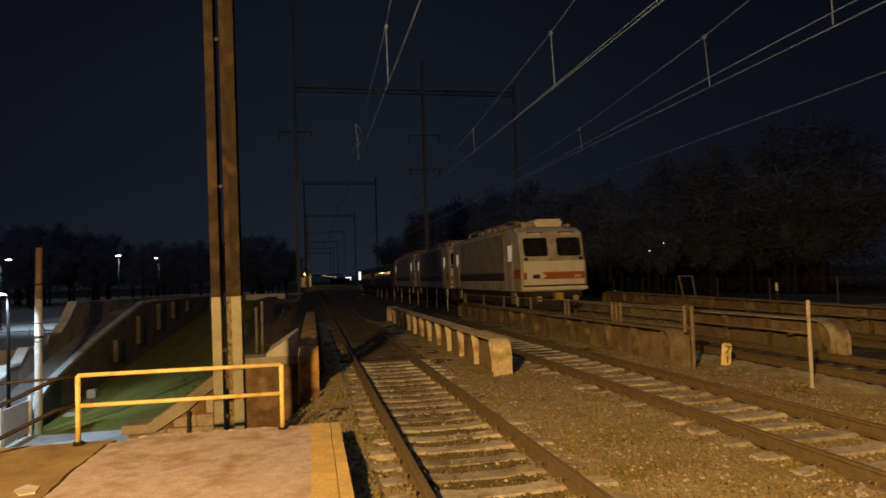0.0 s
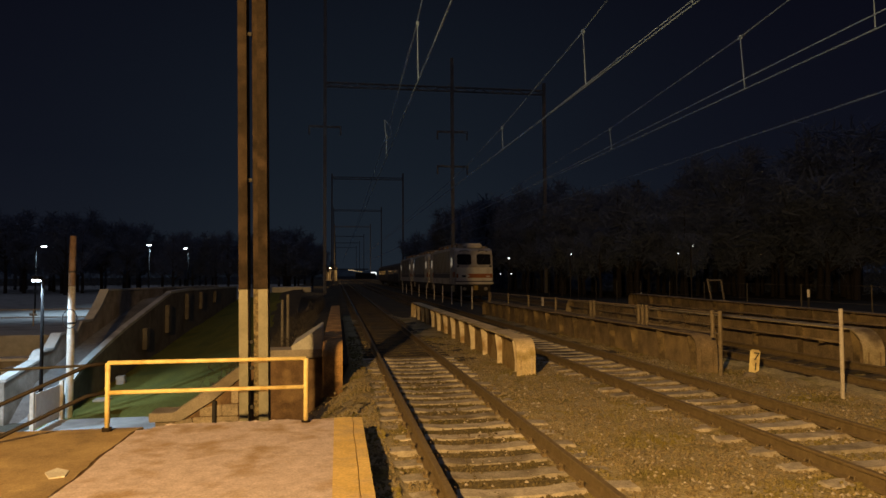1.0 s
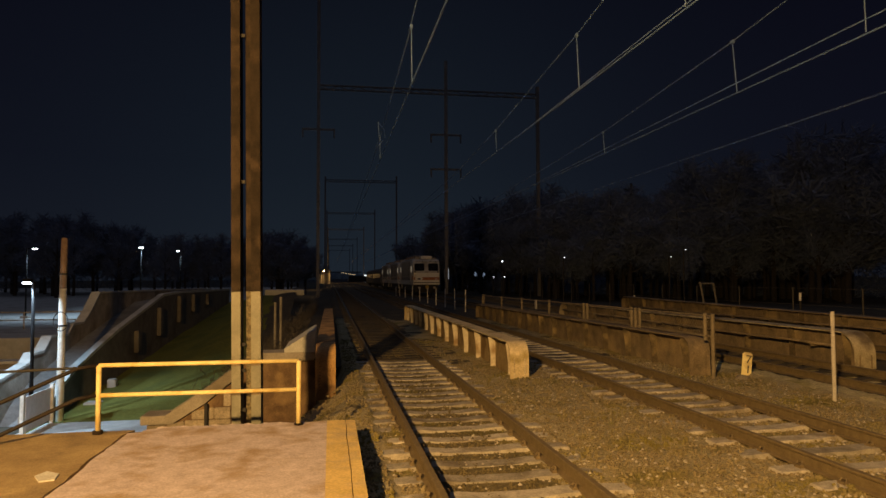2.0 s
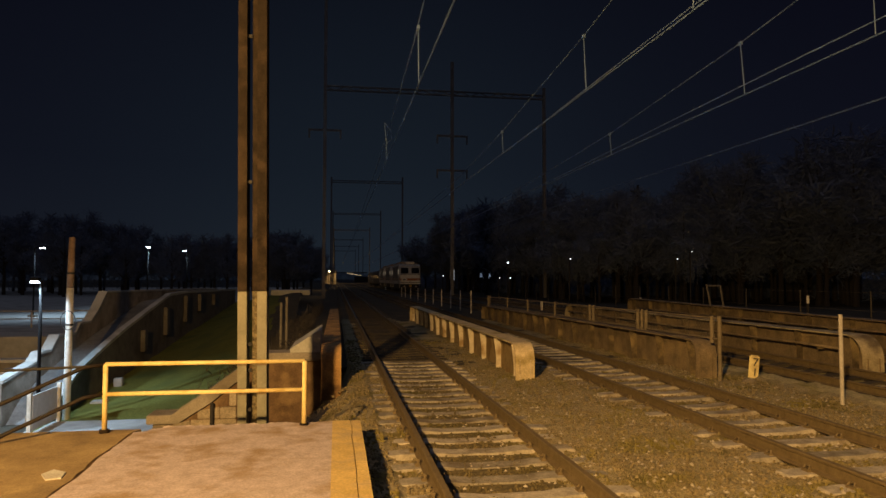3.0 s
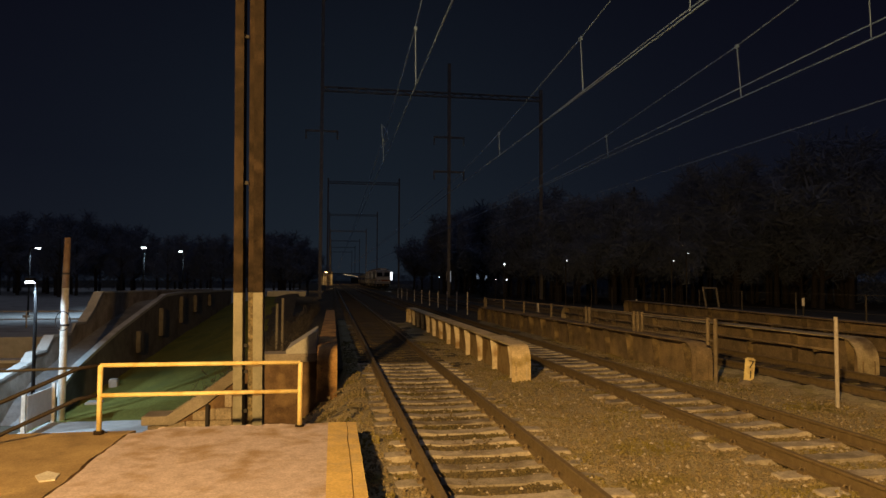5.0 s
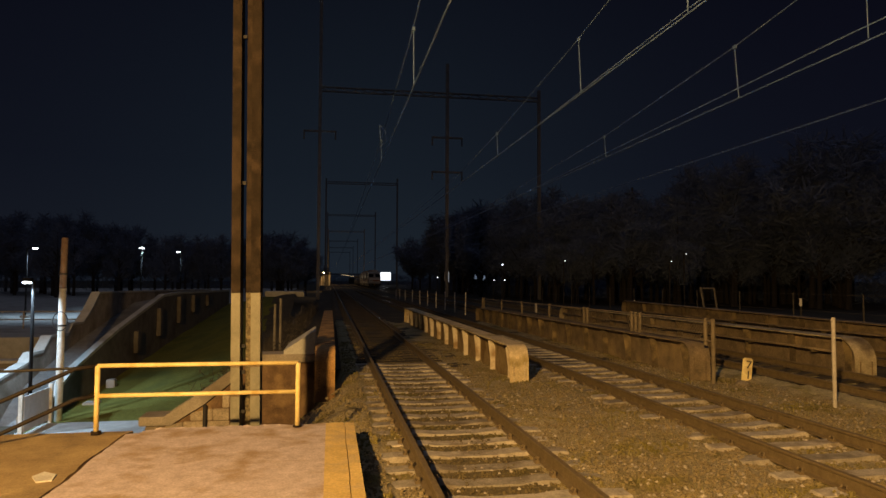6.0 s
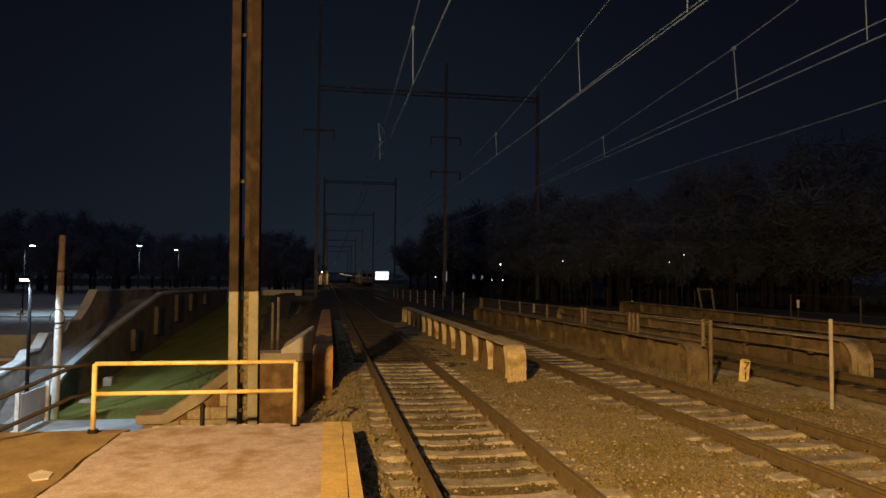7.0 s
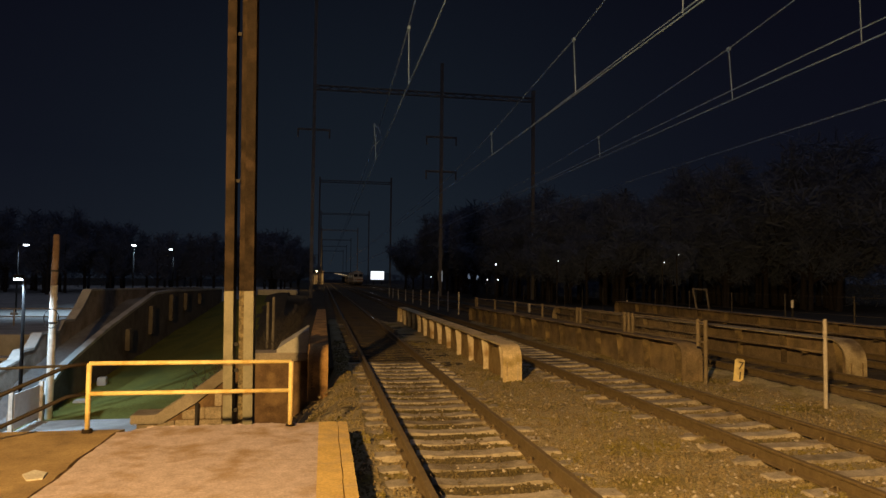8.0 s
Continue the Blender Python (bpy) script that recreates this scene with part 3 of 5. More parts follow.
def lawn():
    n, m = 60, 60
    verts, faces = [], []
    for i in range(n):
        y = 13.0 + (64 - 13.0) * i / (n - 1)
        for j in range(m):
            k = j / (m - 1)
            xa, xb = wall_x(y) + 0.02, -2.2 if y > 14.8 else -3.2
            x = xa + (xb - xa) * k
            za = base_z(y)
            zb = float(np.interp(y, [13, 25.0, 34, 44, 64], [-3.25, -3.2, -1.1, 1.10, 1.22]))
            z = za + (zb - za) * (k * k * (3 - 2 * k)) + 0.06 * noise.noise((x * 0.7, y * 0.7, 5)) + 0.012 * noise.noise((x * 4, y * 4, 9))
            verts.append((x, y, z))
    for i in range(n - 1):
        for j in range(m - 1):
            faces.append((i * m + j, i * m + j + 1, (i + 1) * m + j + 1, (i + 1) * m + j))
    me = bpy.data.meshes.new("lawn_slope")
    me.from_pydata(verts, [], faces)
    me.materials.append(GRASS)
    me.materials.append(DARK_GROUND)
    # right strip of the slope is coloured dark for the shade there
    for poly in me.polygons:
        poly.material_index = 1 if poly.center.x > -3.5 + 0.5 * noise.noise((poly.center.y * 0.8, 1, 0)) else 0
    me.shade_smooth()
    tagged(new("lawn_slope", me), "mown green grass slope beside the ramp", "lawn", kind="structure")


lawn()


def ramp():
    th = thing("ramp", "concrete pedestrian ramp with pale kerb and side walls", "ramp", kind="structure")
    ys = RAMP_Y
    # the outer side wall, its coping and the path
    for a, b in zip(ys, ys[1:]):
        bm = B()
        v = [bm.verts.new(p) for p in ((wall_x(a) - 0.25, a, -3.6), (wall_x(b) - 0.25, b, -3.6), (wall_x(b) - 0.25, b, ramp_z(b) - 0.12), (wall_x(a) - 0.25, a, ramp_z(a) - 0.12),
                                       (wall_x(a), a, -3.6), (wall_x(b), b, -3.6), (wall_x(b), b, ramp_z(b) - 0.12), (wall_x(a), a, ramp_z(a) - 0.12))]
        for f in ((0, 1, 2, 3), (4, 5, 6, 7), (0, 1, 5, 4), (3, 2, 6, 7), (0, 3, 7, 4), (1, 2, 6, 5)):
            bm.faces.new([v[i] for i in f])
        part("side_wall", bm, GREY_WALL, th)
        for name, o0, o1, dz0, dz1, mat in (("coping", -0.27, 0.02, -0.118, 0.03, PATH), ("path", -1.6, -0.252, -0.9, -0.42, WALKWAY)):
            bm = B()
            v = [bm.verts.new((wall_x(y) + o, y, ramp_z(y) + dz)) for y in (a, b) for o, dz in ((o0, dz0), (o1, dz0), (o1, dz1), (o0, dz1))]
            for f in ((0, 1, 2, 3), (4, 5, 6, 7), (0, 1, 5, 4), (1, 2, 6, 5), (2, 3, 7, 6), (3, 0, 4, 7)):
                bm.faces.new([v[i] for i in f])
            part(name, bm, mat, th)
    # pilasters
    for y, zt, zb in ((36.4, -0.64, -1.73), (40.3, 0.36, -1.20), (44.6, 0.90, -0.72), (48.3, 0.92, -0.24), (52.7, 0.85, 0.05)):
        part("pilaster", box(B(), wall_x(y) + 0.003, y - 0.28, zb, wall_x(y) + 0.22, y + 0.28, zt), GREY_WALL, th, bevel=0.02)
    # sloping parapet on the other side
    line = [(26.2, -1.66), (27.0, -1.52), (28.64, -1.27), (29.1, -0.92), (29.94, -0.92), (30.6, -0.37), (32.3, -0.41), (32.8, 0.0), (33.94, 0.0), (34.91, 0.56), (35.9, 1.37), (43, 1.32), (48, 1.29), (62, 1.18)]
    for (a, za), (b, zb) in zip(line, line[1:]):
        for name, o0, o1, low, up, mat in (("parapet", -1.9, -1.6, None, -0.102, CONCRETE), ("parapet_cap", -1.96, -1.55, -0.1, 0.0, PATH)):
            bm = B()
            v = [bm.verts.new((wall_x(y) + o, y, -3.6 if low is None and d == 0 else z + (up if d else low))) for y, z in ((a, za), (b, zb)) for o, d in ((o0, 0), (o1, 0), (o1, 1), (o0, 1))]
            for f in ((0, 1, 2, 3), (4, 5, 6, 7), (0, 1, 5, 4), (1, 2, 6, 5), (2, 3, 7, 6), (3, 0, 4, 7)):
                bm.faces.new([v[i] for i in f])
            part(name, bm, mat, th)
    return th


ramp()


def lot():
    bm = B()
    box(bm, -140, 40, -3.6, -12.2, 260, -1.2)
    solid("parking_lot", bm, PATH, "pale lit paved lot beyond the ramp", "lot", kind="structure")
    bm = B()
    box(bm, -60, 12, -3.3, -12.0, 39.9, -3.1)
    solid("plaza", bm, PATH, "pale concrete forecourt below the ramp", "pavement", kind="structure")
    bm = B()
    box(bm, -9.9, 20.0, -3.4, -3.3, 25.9, -3.09)
    solid("footway", bm, PATH, "grey concrete footway at the foot of the grass slope", "pavement", kind="structure", bevel=0.02)


lot()


def crest_path():
    bm = B()
    box(bm, -4.2, 45.0, 0.9, -1.7, 47.5, 1.25)
    solid("crest_path", bm, PATH, "pale concrete path along the top of the grass slope", "pavement", kind="structure", bevel=0.03)


crest_path()


def planter(x, y):
    th = thing("planter", "white-framed planter box on the forecourt", "planter")
    part("body", box(B(), x - 0.8, y - 0.4, -3.1, x + 0.8, y + 0.4, -2.35), CONCRETE, th, bevel=0.03)
    part("rim", box(B(), x - 0.9, y - 0.5, -2.348, x + 0.9, y + 0.5, -2.2), WHITE_WOOD, th, "white rim", bevel=0.02)
    for s in (-0.78, 0.78):
        part("corner", box(B(), x + s - 0.1, y - 0.46, -3.1, x + s + 0.1, y - 0.405, -2.35), WHITE_WOOD, th, "white corner post")


planter(-14.3, 34.0)
planter(-16.6, 38.2)


def lot_fence():
    th = thing("lot_fence", "low pale rail fence along the lot", "fence")
    for i in range(14):
        x = -15 - 2.2 * i
        part("post", tube(B(), [(x, 47, -1.2), (x, 47, -0.1)], 0.05, 6), GALV, th)
    for z in (-0.15, -0.65):
        part("rail", box(B(), -44, 46.97, z, -15, 47.03, z + 0.07), GALV, th)


lot_fence()


def street_lamp(x, y, base, top, arm, label, mat, half=0.17):
    th = thing("street_lamp", label, "street lamp", group="cold street lamps")
    part("pole", tube(B(), [(x, y, base), (x, y, top)], 0.07, 10, 0.05), mat, th, smooth=True)
    part("arm", tube(B(), [(x, y, top - 0.03), (x + arm, y, top + 0.04)], 0.04, 8), mat, th)
    head = part("head", box(B(), x + arm - half, y - 0.16, top, x + arm + half, y + 0.16, top + 0.12), mat, th, bevel=0.02)
    part("lens", box(B(), x + arm - half * 0.9, y - 0.14, top - 0.07, x + arm + half * 0.9, y + 0.14, top - 0.003), LED, head, "glowing white lens")
    part("foot", box(B(), x - 0.3, y - 0.3, base - 0.1, x + 0.3, y + 0.3, base + 0.2), CONCRETE, th)


LED = glow("cold_lamp_glow", (0.80, 0.90, 1.0), 14)
street_lamp(-16.8, 63.9, -1.2, 4.85, 0.0, "tall cold-white street lamp in the lot", LAMP_BLACK)
street_lamp(-16.6, 79.1, -1.2, 5.15, -0.3, "far cold-white street lamp in the lot", LAMP_BLACK)
street_lamp(-24.7, 60.1, -1.2, 4.55, 0.6, "cold-white street lamp with a side arm", LAMP_BLACK)
street_lamp(-10.62, 26.45, -3.1, 1.9, -0.2, "black path lamp with a short arm", LAMP_BLACK, 0.13)
# unseen fixture added to carry that beam
street_lamp(-17.35, 20.0, -3.1, 3.45, 0.1, "black path lamp added out of view beside the forecourt", LAMP_BLACK, 0.2)


def white_pole():
    th = thing("wooden_pole", "wooden pole, white below and bare brown above", "pole")
    x, y = -9.72, 26.7
    part("white_length", tube(B(), [(x - 0.03, y, -3.3), (x, y, 1.65)], 0.135, 12, 0.125), WHITE_WOOD, th, "white painted length", smooth=True)
    part("bare_length", tube(B(), [(x, y, 1.652), (x + 0.02, y, 3.52)], 0.125, 12, 0.11), BROWN_WOOD, th, "bare brown length", smooth=True)
    for z in (0.25, 2.15):
        part("band", tube(B(), [(x, y, z), (x, y, z + 0.07)], 0.14, 12), STEEL_DARK, th, "dark steel band")
    part("cable_loop", tube(B(), [(x + 0.25 * math.cos(a), y - 0.17, 0.45 + 0.35 * math.sin(a)) for a in np.linspace(0, 2 * math.pi, 17)], 0.018, 6), STEEL_DARK, th, "coiled black cable")
    return th


white_pole()


GREY_PANEL = material("grey_panel_paint", (0.62, 0.61, 0.62), (0.74, 0.73, 0.74), 4.0, 0.8, 0.1)


def notice_panel():
    th = thing("gate_panel", "grey mesh gate panel between white posts", "gate")
    a, b = Vector((-9.85, 23.9, 0)), Vector((-9.75, 26.0, 0))
    for p in (a, b):
        part("post", box(B(), p.x - 0.06, p.y - 0.06, -3.2, p.x + 0.06, p.y + 0.06, -1.72), WHITE_WOOD, th)
    part("panel", box(B(), -9.82, 23.98, -3.0, -9.78, 25.92, -1.85), GREY_PANEL, th)


notice_panel()


def utility_box(x, y, z, w, d, h, label):
    bm = B()
    box(bm, x - w / 2, y - d / 2, z - 0.5, x + w / 2, y + d / 2, z + h)
    solid("utility_box", bm, PATH, label, "utility box", bevel=0.03)


utility_box(-9.45, 31.7, -2.9, 0.36, 0.36, 0.5, "pale green utility box on the grass")
utility_box(-9.35, 29.0, -3.05, 0.6, 0.5, 0.14, "flat pale concrete cover on the grass")


# ---- posts beside the second track ----
def marker_post():
    th = thing("marker_post", "short pale yellow concrete post with black digits", "marker post")
    x, y = 9.07, 13.55
    body = part("body", box(B(), -0.10, -0.08, -0.3, 0.10, 0.08, 0.50), YELLOW_CREAM, th, bevel=0.025)
    for k, z in (("7", 0.28), ("1", 0.06)):
        cu = bpy.data.curves.new("digit", "FONT")
        cu.body, cu.size, cu.extrude, cu.align_x = k, 0.25, 0.004, "CENTER"
        ob = new("digit", cu)
        me = bpy.data.meshes.new_from_object(ob)
        bpy.data.objects.remove(ob)
        me.materials.append(BLACK)
        d = shared("digit", me, body, pose(0.03, -0.084, z, 90, 0, 0))
        tagged(d, "black painted digit")
    th.matrix_basis = pose(x, y, -0.18, 0, 5, -34)
    bm = B()
    bmesh.ops.create_icosphere(bm, subdivisions=2, radius=0.13, matrix=pose(8.75, 13.2, -0.2) @ Matrix.Diagonal((1.2, 0.9, 0.7, 1)))
    solid("loose_stone", bm, STONE, "pale loose stone beside the marker post", "stone")


YELLOW_CREAM = material("cream_yellow_paint", (0.72, 0.62, 0.30), (0.82, 0.74, 0.42), 9.0, 0.7, 0.2, stain=(0.5, 0.4, 0.2), stain_scale=4)
marker_post()


def thin_post(x, y, z0, z1, r, mat, label, group=""):
    bm = tube(B(), [(x, y, z0), (x, y, z1)], r, 10)
    solid("post", bm, mat, label, "post", group)


GREY_PAINT = material("pale_grey_paint", (0.42, 0.40, 0.38), (0.56, 0.54, 0.51), 6.0, 0.6, 0.15)
thin_post(8.66, 10.42, -0.4, 1.38, 0.034, GREY_PAINT, "slim pale steel post in the ballast")
for k, u in enumerate((0.2029, 0.1862, 0.1714, 0.1576, 0.1447, 0.1327, 0.1216, 0.1105, 0.1025, 0.0969)):
    side_x = 8.6 - 0.06 * k
    thin_post(side_x, side_x / u, -0.4, 1.24 - 0.032 * k, 0.042, WHITE_WOOD, "slim pale fence post beyond the bridge", "row of slim posts")


def stub_post(x, y, z0, z1):
    th = thing("stub_post", "dark post with a short white top", "post", group="stub posts")
    part("shaft", tube(B(), [(x, y, -0.7), (x, y, z0)], 0.035, 8), STEEL_DARK, th)
    part("white_top", tube(B(), [(x, y, z0 + 0.002), (x, y, z1)], 0.05, 8), WHITE_WOOD, th)


stub_post(17.6, 22.84, 1.08, 1.38)
stub_post(17.6, 36.94, 0.42, 0.92)


def white_sign(x, y):
    th = thing("trackside_sign", "narrow white sign plate on a dark post", "sign")
    part("post", tube(B(), [(x, y + 0.1, -0.5), (x, y + 0.1, 3.3)], 0.06, 8), STEEL_DARK, th)
    part("plate", box(B(), x - 0.16, y - 0.02, 1.95, x + 0.16, y + 0.02, 3.25), WHITE_WOOD, th)


white_sign(15.8, 92)



thin_post(-1.38, 17.6, -1.2, 1.38, 0.035, FENCE_GREY, "slim grey post beside the abutment", "posts by the abutment")
thin_post(-1.24, 17.6, -1.2, 1.52, 0.035, FENCE_GREY, "slim dark post beside the abutment", "posts by the abutment")


def rubble():
    rnd = random.Random(4)
    for i in range(26):
        bm = B()
        r = rnd.uniform(0.03, 0.075)
        x, y = rnd.uniform(-1.15, -0.55), rnd.uniform(18.0, 22.0)
        bmesh.ops.create_icosphere(bm, subdivisions=1, radius=r, matrix=pose(x, y, 0.25 + rnd.uniform(-0.05, 0.03) + 0.12 * (x + 1.1), rnd.uniform(0, 90), rnd.uniform(0, 90), 0) @ Matrix.Diagonal((1.5, 1, 0.55, 1)))
        for v in bm.verts:
            v.co += Vector((rnd.gauss(0, 0.02), rnd.gauss(0, 0.02), rnd.gauss(0, 0.02)))
        solid("rubble_stone", bm, RUBBLE, "broken stone on the abutment bank", "stone", "rubble stones")
    n = 14
    verts = [(-2.6 + 2.3 * i / (n - 1), 14.85 + 19 * j / (n - 1), 0.34 - 1.3 * max(0, -0.9 - (-2.6 + 2.3 * i / (n - 1))) - 0.012 * j + 0.05 * noise.noise((i * 0.9, j * 0.9, 1))) for j in range(n) for i in range(n)]
    me = bpy.data.meshes.new("bank")
    me.from_pydata(verts, [], [(j * n + i, j * n + i + 1, (j + 1) * n + i + 1, (j + 1) * n + i) for j in range(n - 1) for i in range(n - 1)])
    me.materials.append(DARK_GROUND)
    me.shade_smooth()
    tagged(new("bank", me), "dark earth bank behind the abutment", "bank", kind="structure")


rubble()


def far_mast(x, y, h):
    th = thing("utility_pole", "dark wooden utility pole before the trees", "pole")
    part("shaft", tube(B(), [(x, y, -0.6), (x, y, h)], 0.20, 8, 0.13), STEEL_DARK, th)
    part("cross_arm", box(B(), x - 0.9, y - 0.06, h - 0.8, x + 0.9, y + 0.06, h - 0.65), STEEL_DARK, th)


far_mast(33.2, 70, 12.5)


# ---- fence on the girder ----
def girder_fence():
    th = thing("girder_fence", "brown mesh fence on pipe posts along the girder", "fence")
    x = 8.26

    def top(y):
        return 1.13 - 0.005 * (y - Y0)
    for y in (13.5, 13.8, 17.0, 17.25, 17.5, 20.75, 21.05, 24.6, 28.3, 31.8, 35.6, 36.0):
        foot = -0.3 if y < 13.7 else 0.58 - 0.005 * (y - Y0)
        part("post", tube(B(), [(x, y, foot), (x, y, top(y) + 0.05)], 0.045, 8), DULL_POST, th)
    for dz in (0.0, -0.45):
        part("pipe", tube(B(), [(x, 13.5, top(13.5) + dz), (x, 36.0, top(36) + dz)], 0.024, 8), DULL_POST, th)
    bm = B()
    for y in np.arange(13.6, 36, 0.11):
        for s in (-1, 1):
            a, b = float(y), float(y) + s * 0.47
            if 13.5 < b < 36:
                d = Vector((0, b - a, 0.47)).normalized()
                p, q = Vector((x, a, top(a) - 0.47)), Vector((x, b, top(b)))
                o = Vector((0, -d.z, d.y)) * 0.0025
                v = [bm.verts.new(c) for c in (p - o, p + o, q + o, q - o)]
                bm.faces.new(v)
    part("marker_plate", box(B(), x - 0.05, 26.05, 0.72, x - 0.03, 26.3, 1.08), WHITE_WOOD, th, "small white marker plate")
    tagged(part("wire_mesh", bm, GALV, th, "thin woven wire mesh"), kind="stuff")


DULL_POST = material("dull_tan_pipe", (0.15, 0.125, 0.085), (0.25, 0.21, 0.15), 6.0, 0.7, 0.2)
girder_fence()


def trestle():
    th = thing("steel_frame", "leaning grey steel ladder frame behind the girder", "frame")
    y = 29.4
    for a, b in (((17.35, 1.75), (17.75, -0.4)), ((18.05, 1.70), (18.35, -0.4))):
        part("leg", tube(B(), [(a[0], y, a[1]), (b[0], y, b[1])], 0.05, 8), FENCE_GREY, th)
    for z, x0, x1 in ((1.68, 17.36, 18.05), (0.72, 17.56, 18.18)):
        part("rung", tube(B(), [(x0, y, z), (x1, y, z)], 0.04, 8), FENCE_GREY, th)


trestle()


FENCE_DARK = material("dark_fence_steel", (0.05, 0.047, 0.043), (0.09, 0.085, 0.078), 3.0, 0.7, 0.1)


def back_fence():
    th = thing("boundary_fence", "faint chain-link boundary fence on thin posts", "fence")
    for i in range(26):
        y = 20 + 4.2 * i
        part("post", tube(B(), [(21.5, y, -0.6), (21.5, y, 1.5)], 0.035, 6), FENCE_DARK, th)
    for z in (1.45, 0.7):
        part("wire", tube(B(), [(21.5, 20, z), (21.5, 125, z)], 0.01, 5), FENCE_DARK, th)


back_fence()


# ---- overhead line ----
GANTRY = material("grey_gantry_steel", (0.16, 0.16, 0.165), (0.26, 0.26, 0.27), 3.0, 0.8, 0.1)


def gantry(y, x0, x1, h, masts, label):
    th = thing("catenary_gantry", label, "gantry", group="catenary gantries")
    for x, up in masts:
        part("mast", box(B(), x - 0.19, y - 0.2, -0.4, x + 0.19, y + 0.2, h + up), GANTRY, th)
    bm = B()
    box(bm, x0, y - 0.15, h - 0.36, x1, y + 0.15, h - 0.22)
    box(bm, x0, y - 0.15, h + 0.16, x1, y + 0.15, h + 0.30)
    part("cross_beam", bm, GANTRY, th)
    n = int((x1 - x0) / 1.2)
    for i in range(n):
        a, b = x0 + (x1 - x0) * i / n, x0 + (x1 - x0) * (i + 1) / n
        za, zb = (h - 0.3, h + 0.22) if i % 2 else (h + 0.22, h - 0.3)
        part("brace", tube(B(), [(a, y, za), (b, y, zb)], 0.07, 5), GANTRY, th)
    return th


def crossarms(th, x, y, zs, w):
    for z in zs:
        part("cross_arm", box(B(), x - w, y - 0.1, z, x + w, y + 0.1, z + 0.22), GANTRY, th)
        for s in (-1, 1):
            part("insulator", tube(B(), [(x + s * w * 0.95, y, z), (x + s * w * 0.95, y, z - 0.9)], 0.11, 6), GANTRY, th)


S = 83.0
g = gantry(S, -1.5, 26.5, 25.6, ((-1.5, 12), (14.4, 4.0), (26.5, 1.2)), "tall dark steel catenary gantry over the tracks")
crossarms(g, 14.4, S, (15.6, 20.0), 2.0)
crossarms(g, -1.5, S, (20.2,), 2.0)
for k in range(2, 8):
    gantry(S * k, -1.3, 16.2, 26.0, ((-1.3, 1.0), (16.2, 1.4)), "distant dark steel catenary gantry")


def tube_line(name, th, pts, r, mat=None):
    part(name, tube(B(), pts, r, 6), mat or WIRE, th)


def catenary(x, mess, con, drops, label, extra=0.0, gauge=1.0):
    th = thing("overhead_wire", label, "overhead wire", group="overhead wires")
    ys = np.concatenate([np.arange(-20, 60, 4.0), np.arange(60, 260, 10.0)])
    zm = lambda y: float(np.interp(y, mess[0], mess[1]))
    tube_line("messenger_wire", th, [(x, float(y), zm(y)) for y in ys], 0.014 * gauge)
    tube_line("contact_wire", th, [(x, float(y), con) for y in ys], 0.017 * gauge)
    if extra:
        tube_line("auxiliary_wire", th, [(x + 0.05, float(y), con + (extra if y < 13 else max(0.05, extra - 0.012 * (y - 13)))) for y in ys], 0.014)
    for y in drops:
        tube_line("dropper", th, [(x, y, zm(y)), (x, y - 0.15, con)], 0.013)
        part("clamp", box(B(), x - 0.03, y - 0.06, zm(y) - 0.05, x + 0.03, y + 0.06, zm(y) + 0.04), WIRE, th)
    return th


E1 = catenary(1.84, ([-20, 12, 15.2, 25, 50, 75, 260], [11.5, 8.3, 7.83, 7.3, 6.9, 6.8, 6.8]), 6.45, (15.2, 25.2), "overhead contact and messenger wires above the near track")
catenary(6.10, ([-20, 13.8, 15.8, 24.2, 32, 60, 260], [12.0, 8.30, 8.09, 7.51, 7.15, 6.9, 6.9]), 6.66, (15.8, 24.2), "overhead wires above the second track", 0.12)
catenary(10.40, ([-20, 13.2, 15.8, 24.3, 40, 60, 260], [12.0, 8.42, 8.16, 7.6, 7.1, 6.95, 6.95]), 6.76, (15.8, 24.3), "faint overhead wires above the third track", 0.32)
catenary(14.7, ([-20, 260], [6.95, 6.95]), 6.925, (), "faint overhead wire above the far track", gauge=0.5)
tube_line("wire_loop", E1, [(1.80, 25.0, 7.32), (1.78, 25.2, 7.9), (1.95, 24.6, 7.5), (1.98, 24.4, 7.15), (1.80, 25.3, 7.05)], 0.014)
tube_line("cross_wire", E1, [(5.6, 9.6, 9.2), (6.1, 10.6, 6.7)], 0.012)
tube_line("cross_wire", E1, [(9.6, 10.6, 9.2), (10.4, 11.4, 6.8)], 0.012)


# ---- station far down the line ----
def far_station():
    th = thing("far_station", "distant lit station platform with a low canopy", "station")
    part("wall", box(B(), -6.5, 330, -0.6, 0.1, 338, 5.6), CONCRETE, th)
    part("roof", box(B(), -7.2, 328, 5.6, 0.3, 339, 6.0), STEEL_DARK, th)
    for i in range(5):
        part("column", box(B(), -5.8 + 1.3 * i, 328.3, -0.6, -5.4 + 1.3 * i, 328.7, 5.59), LOCO_TAN, th)
    part("canopy", box(B(), -1.9, 262, 4.2, 12, 262.6, 4.6), STEEL_DARK, th)
    for i in range(9):
        part("lamp", box(B(), 4.3 + 0.62 * i, 261.6, 4.05 - 0.1 * i, 4.48 + 0.62 * i, 261.9, 4.25 - 0.1 * i), WARM, th, "warm glowing lamp")
    part("floodlight", box(B(), -2.35, 203.2, 3.9, -1.7, 203.6, 4.5), WARM_STRONG, th, "bright warm floodlight")
    part("beam", box(B(), 8, 300, 0.5, 17, 301, 3.0), BLACK, th)
    return th


WARM = glow("warm_lamp_glow", (1.0, 0.72, 0.38), 1.6)
WARM_STRONG = glow("warm_floodlight_glow", (1.0, 0.75, 0.45), 25)
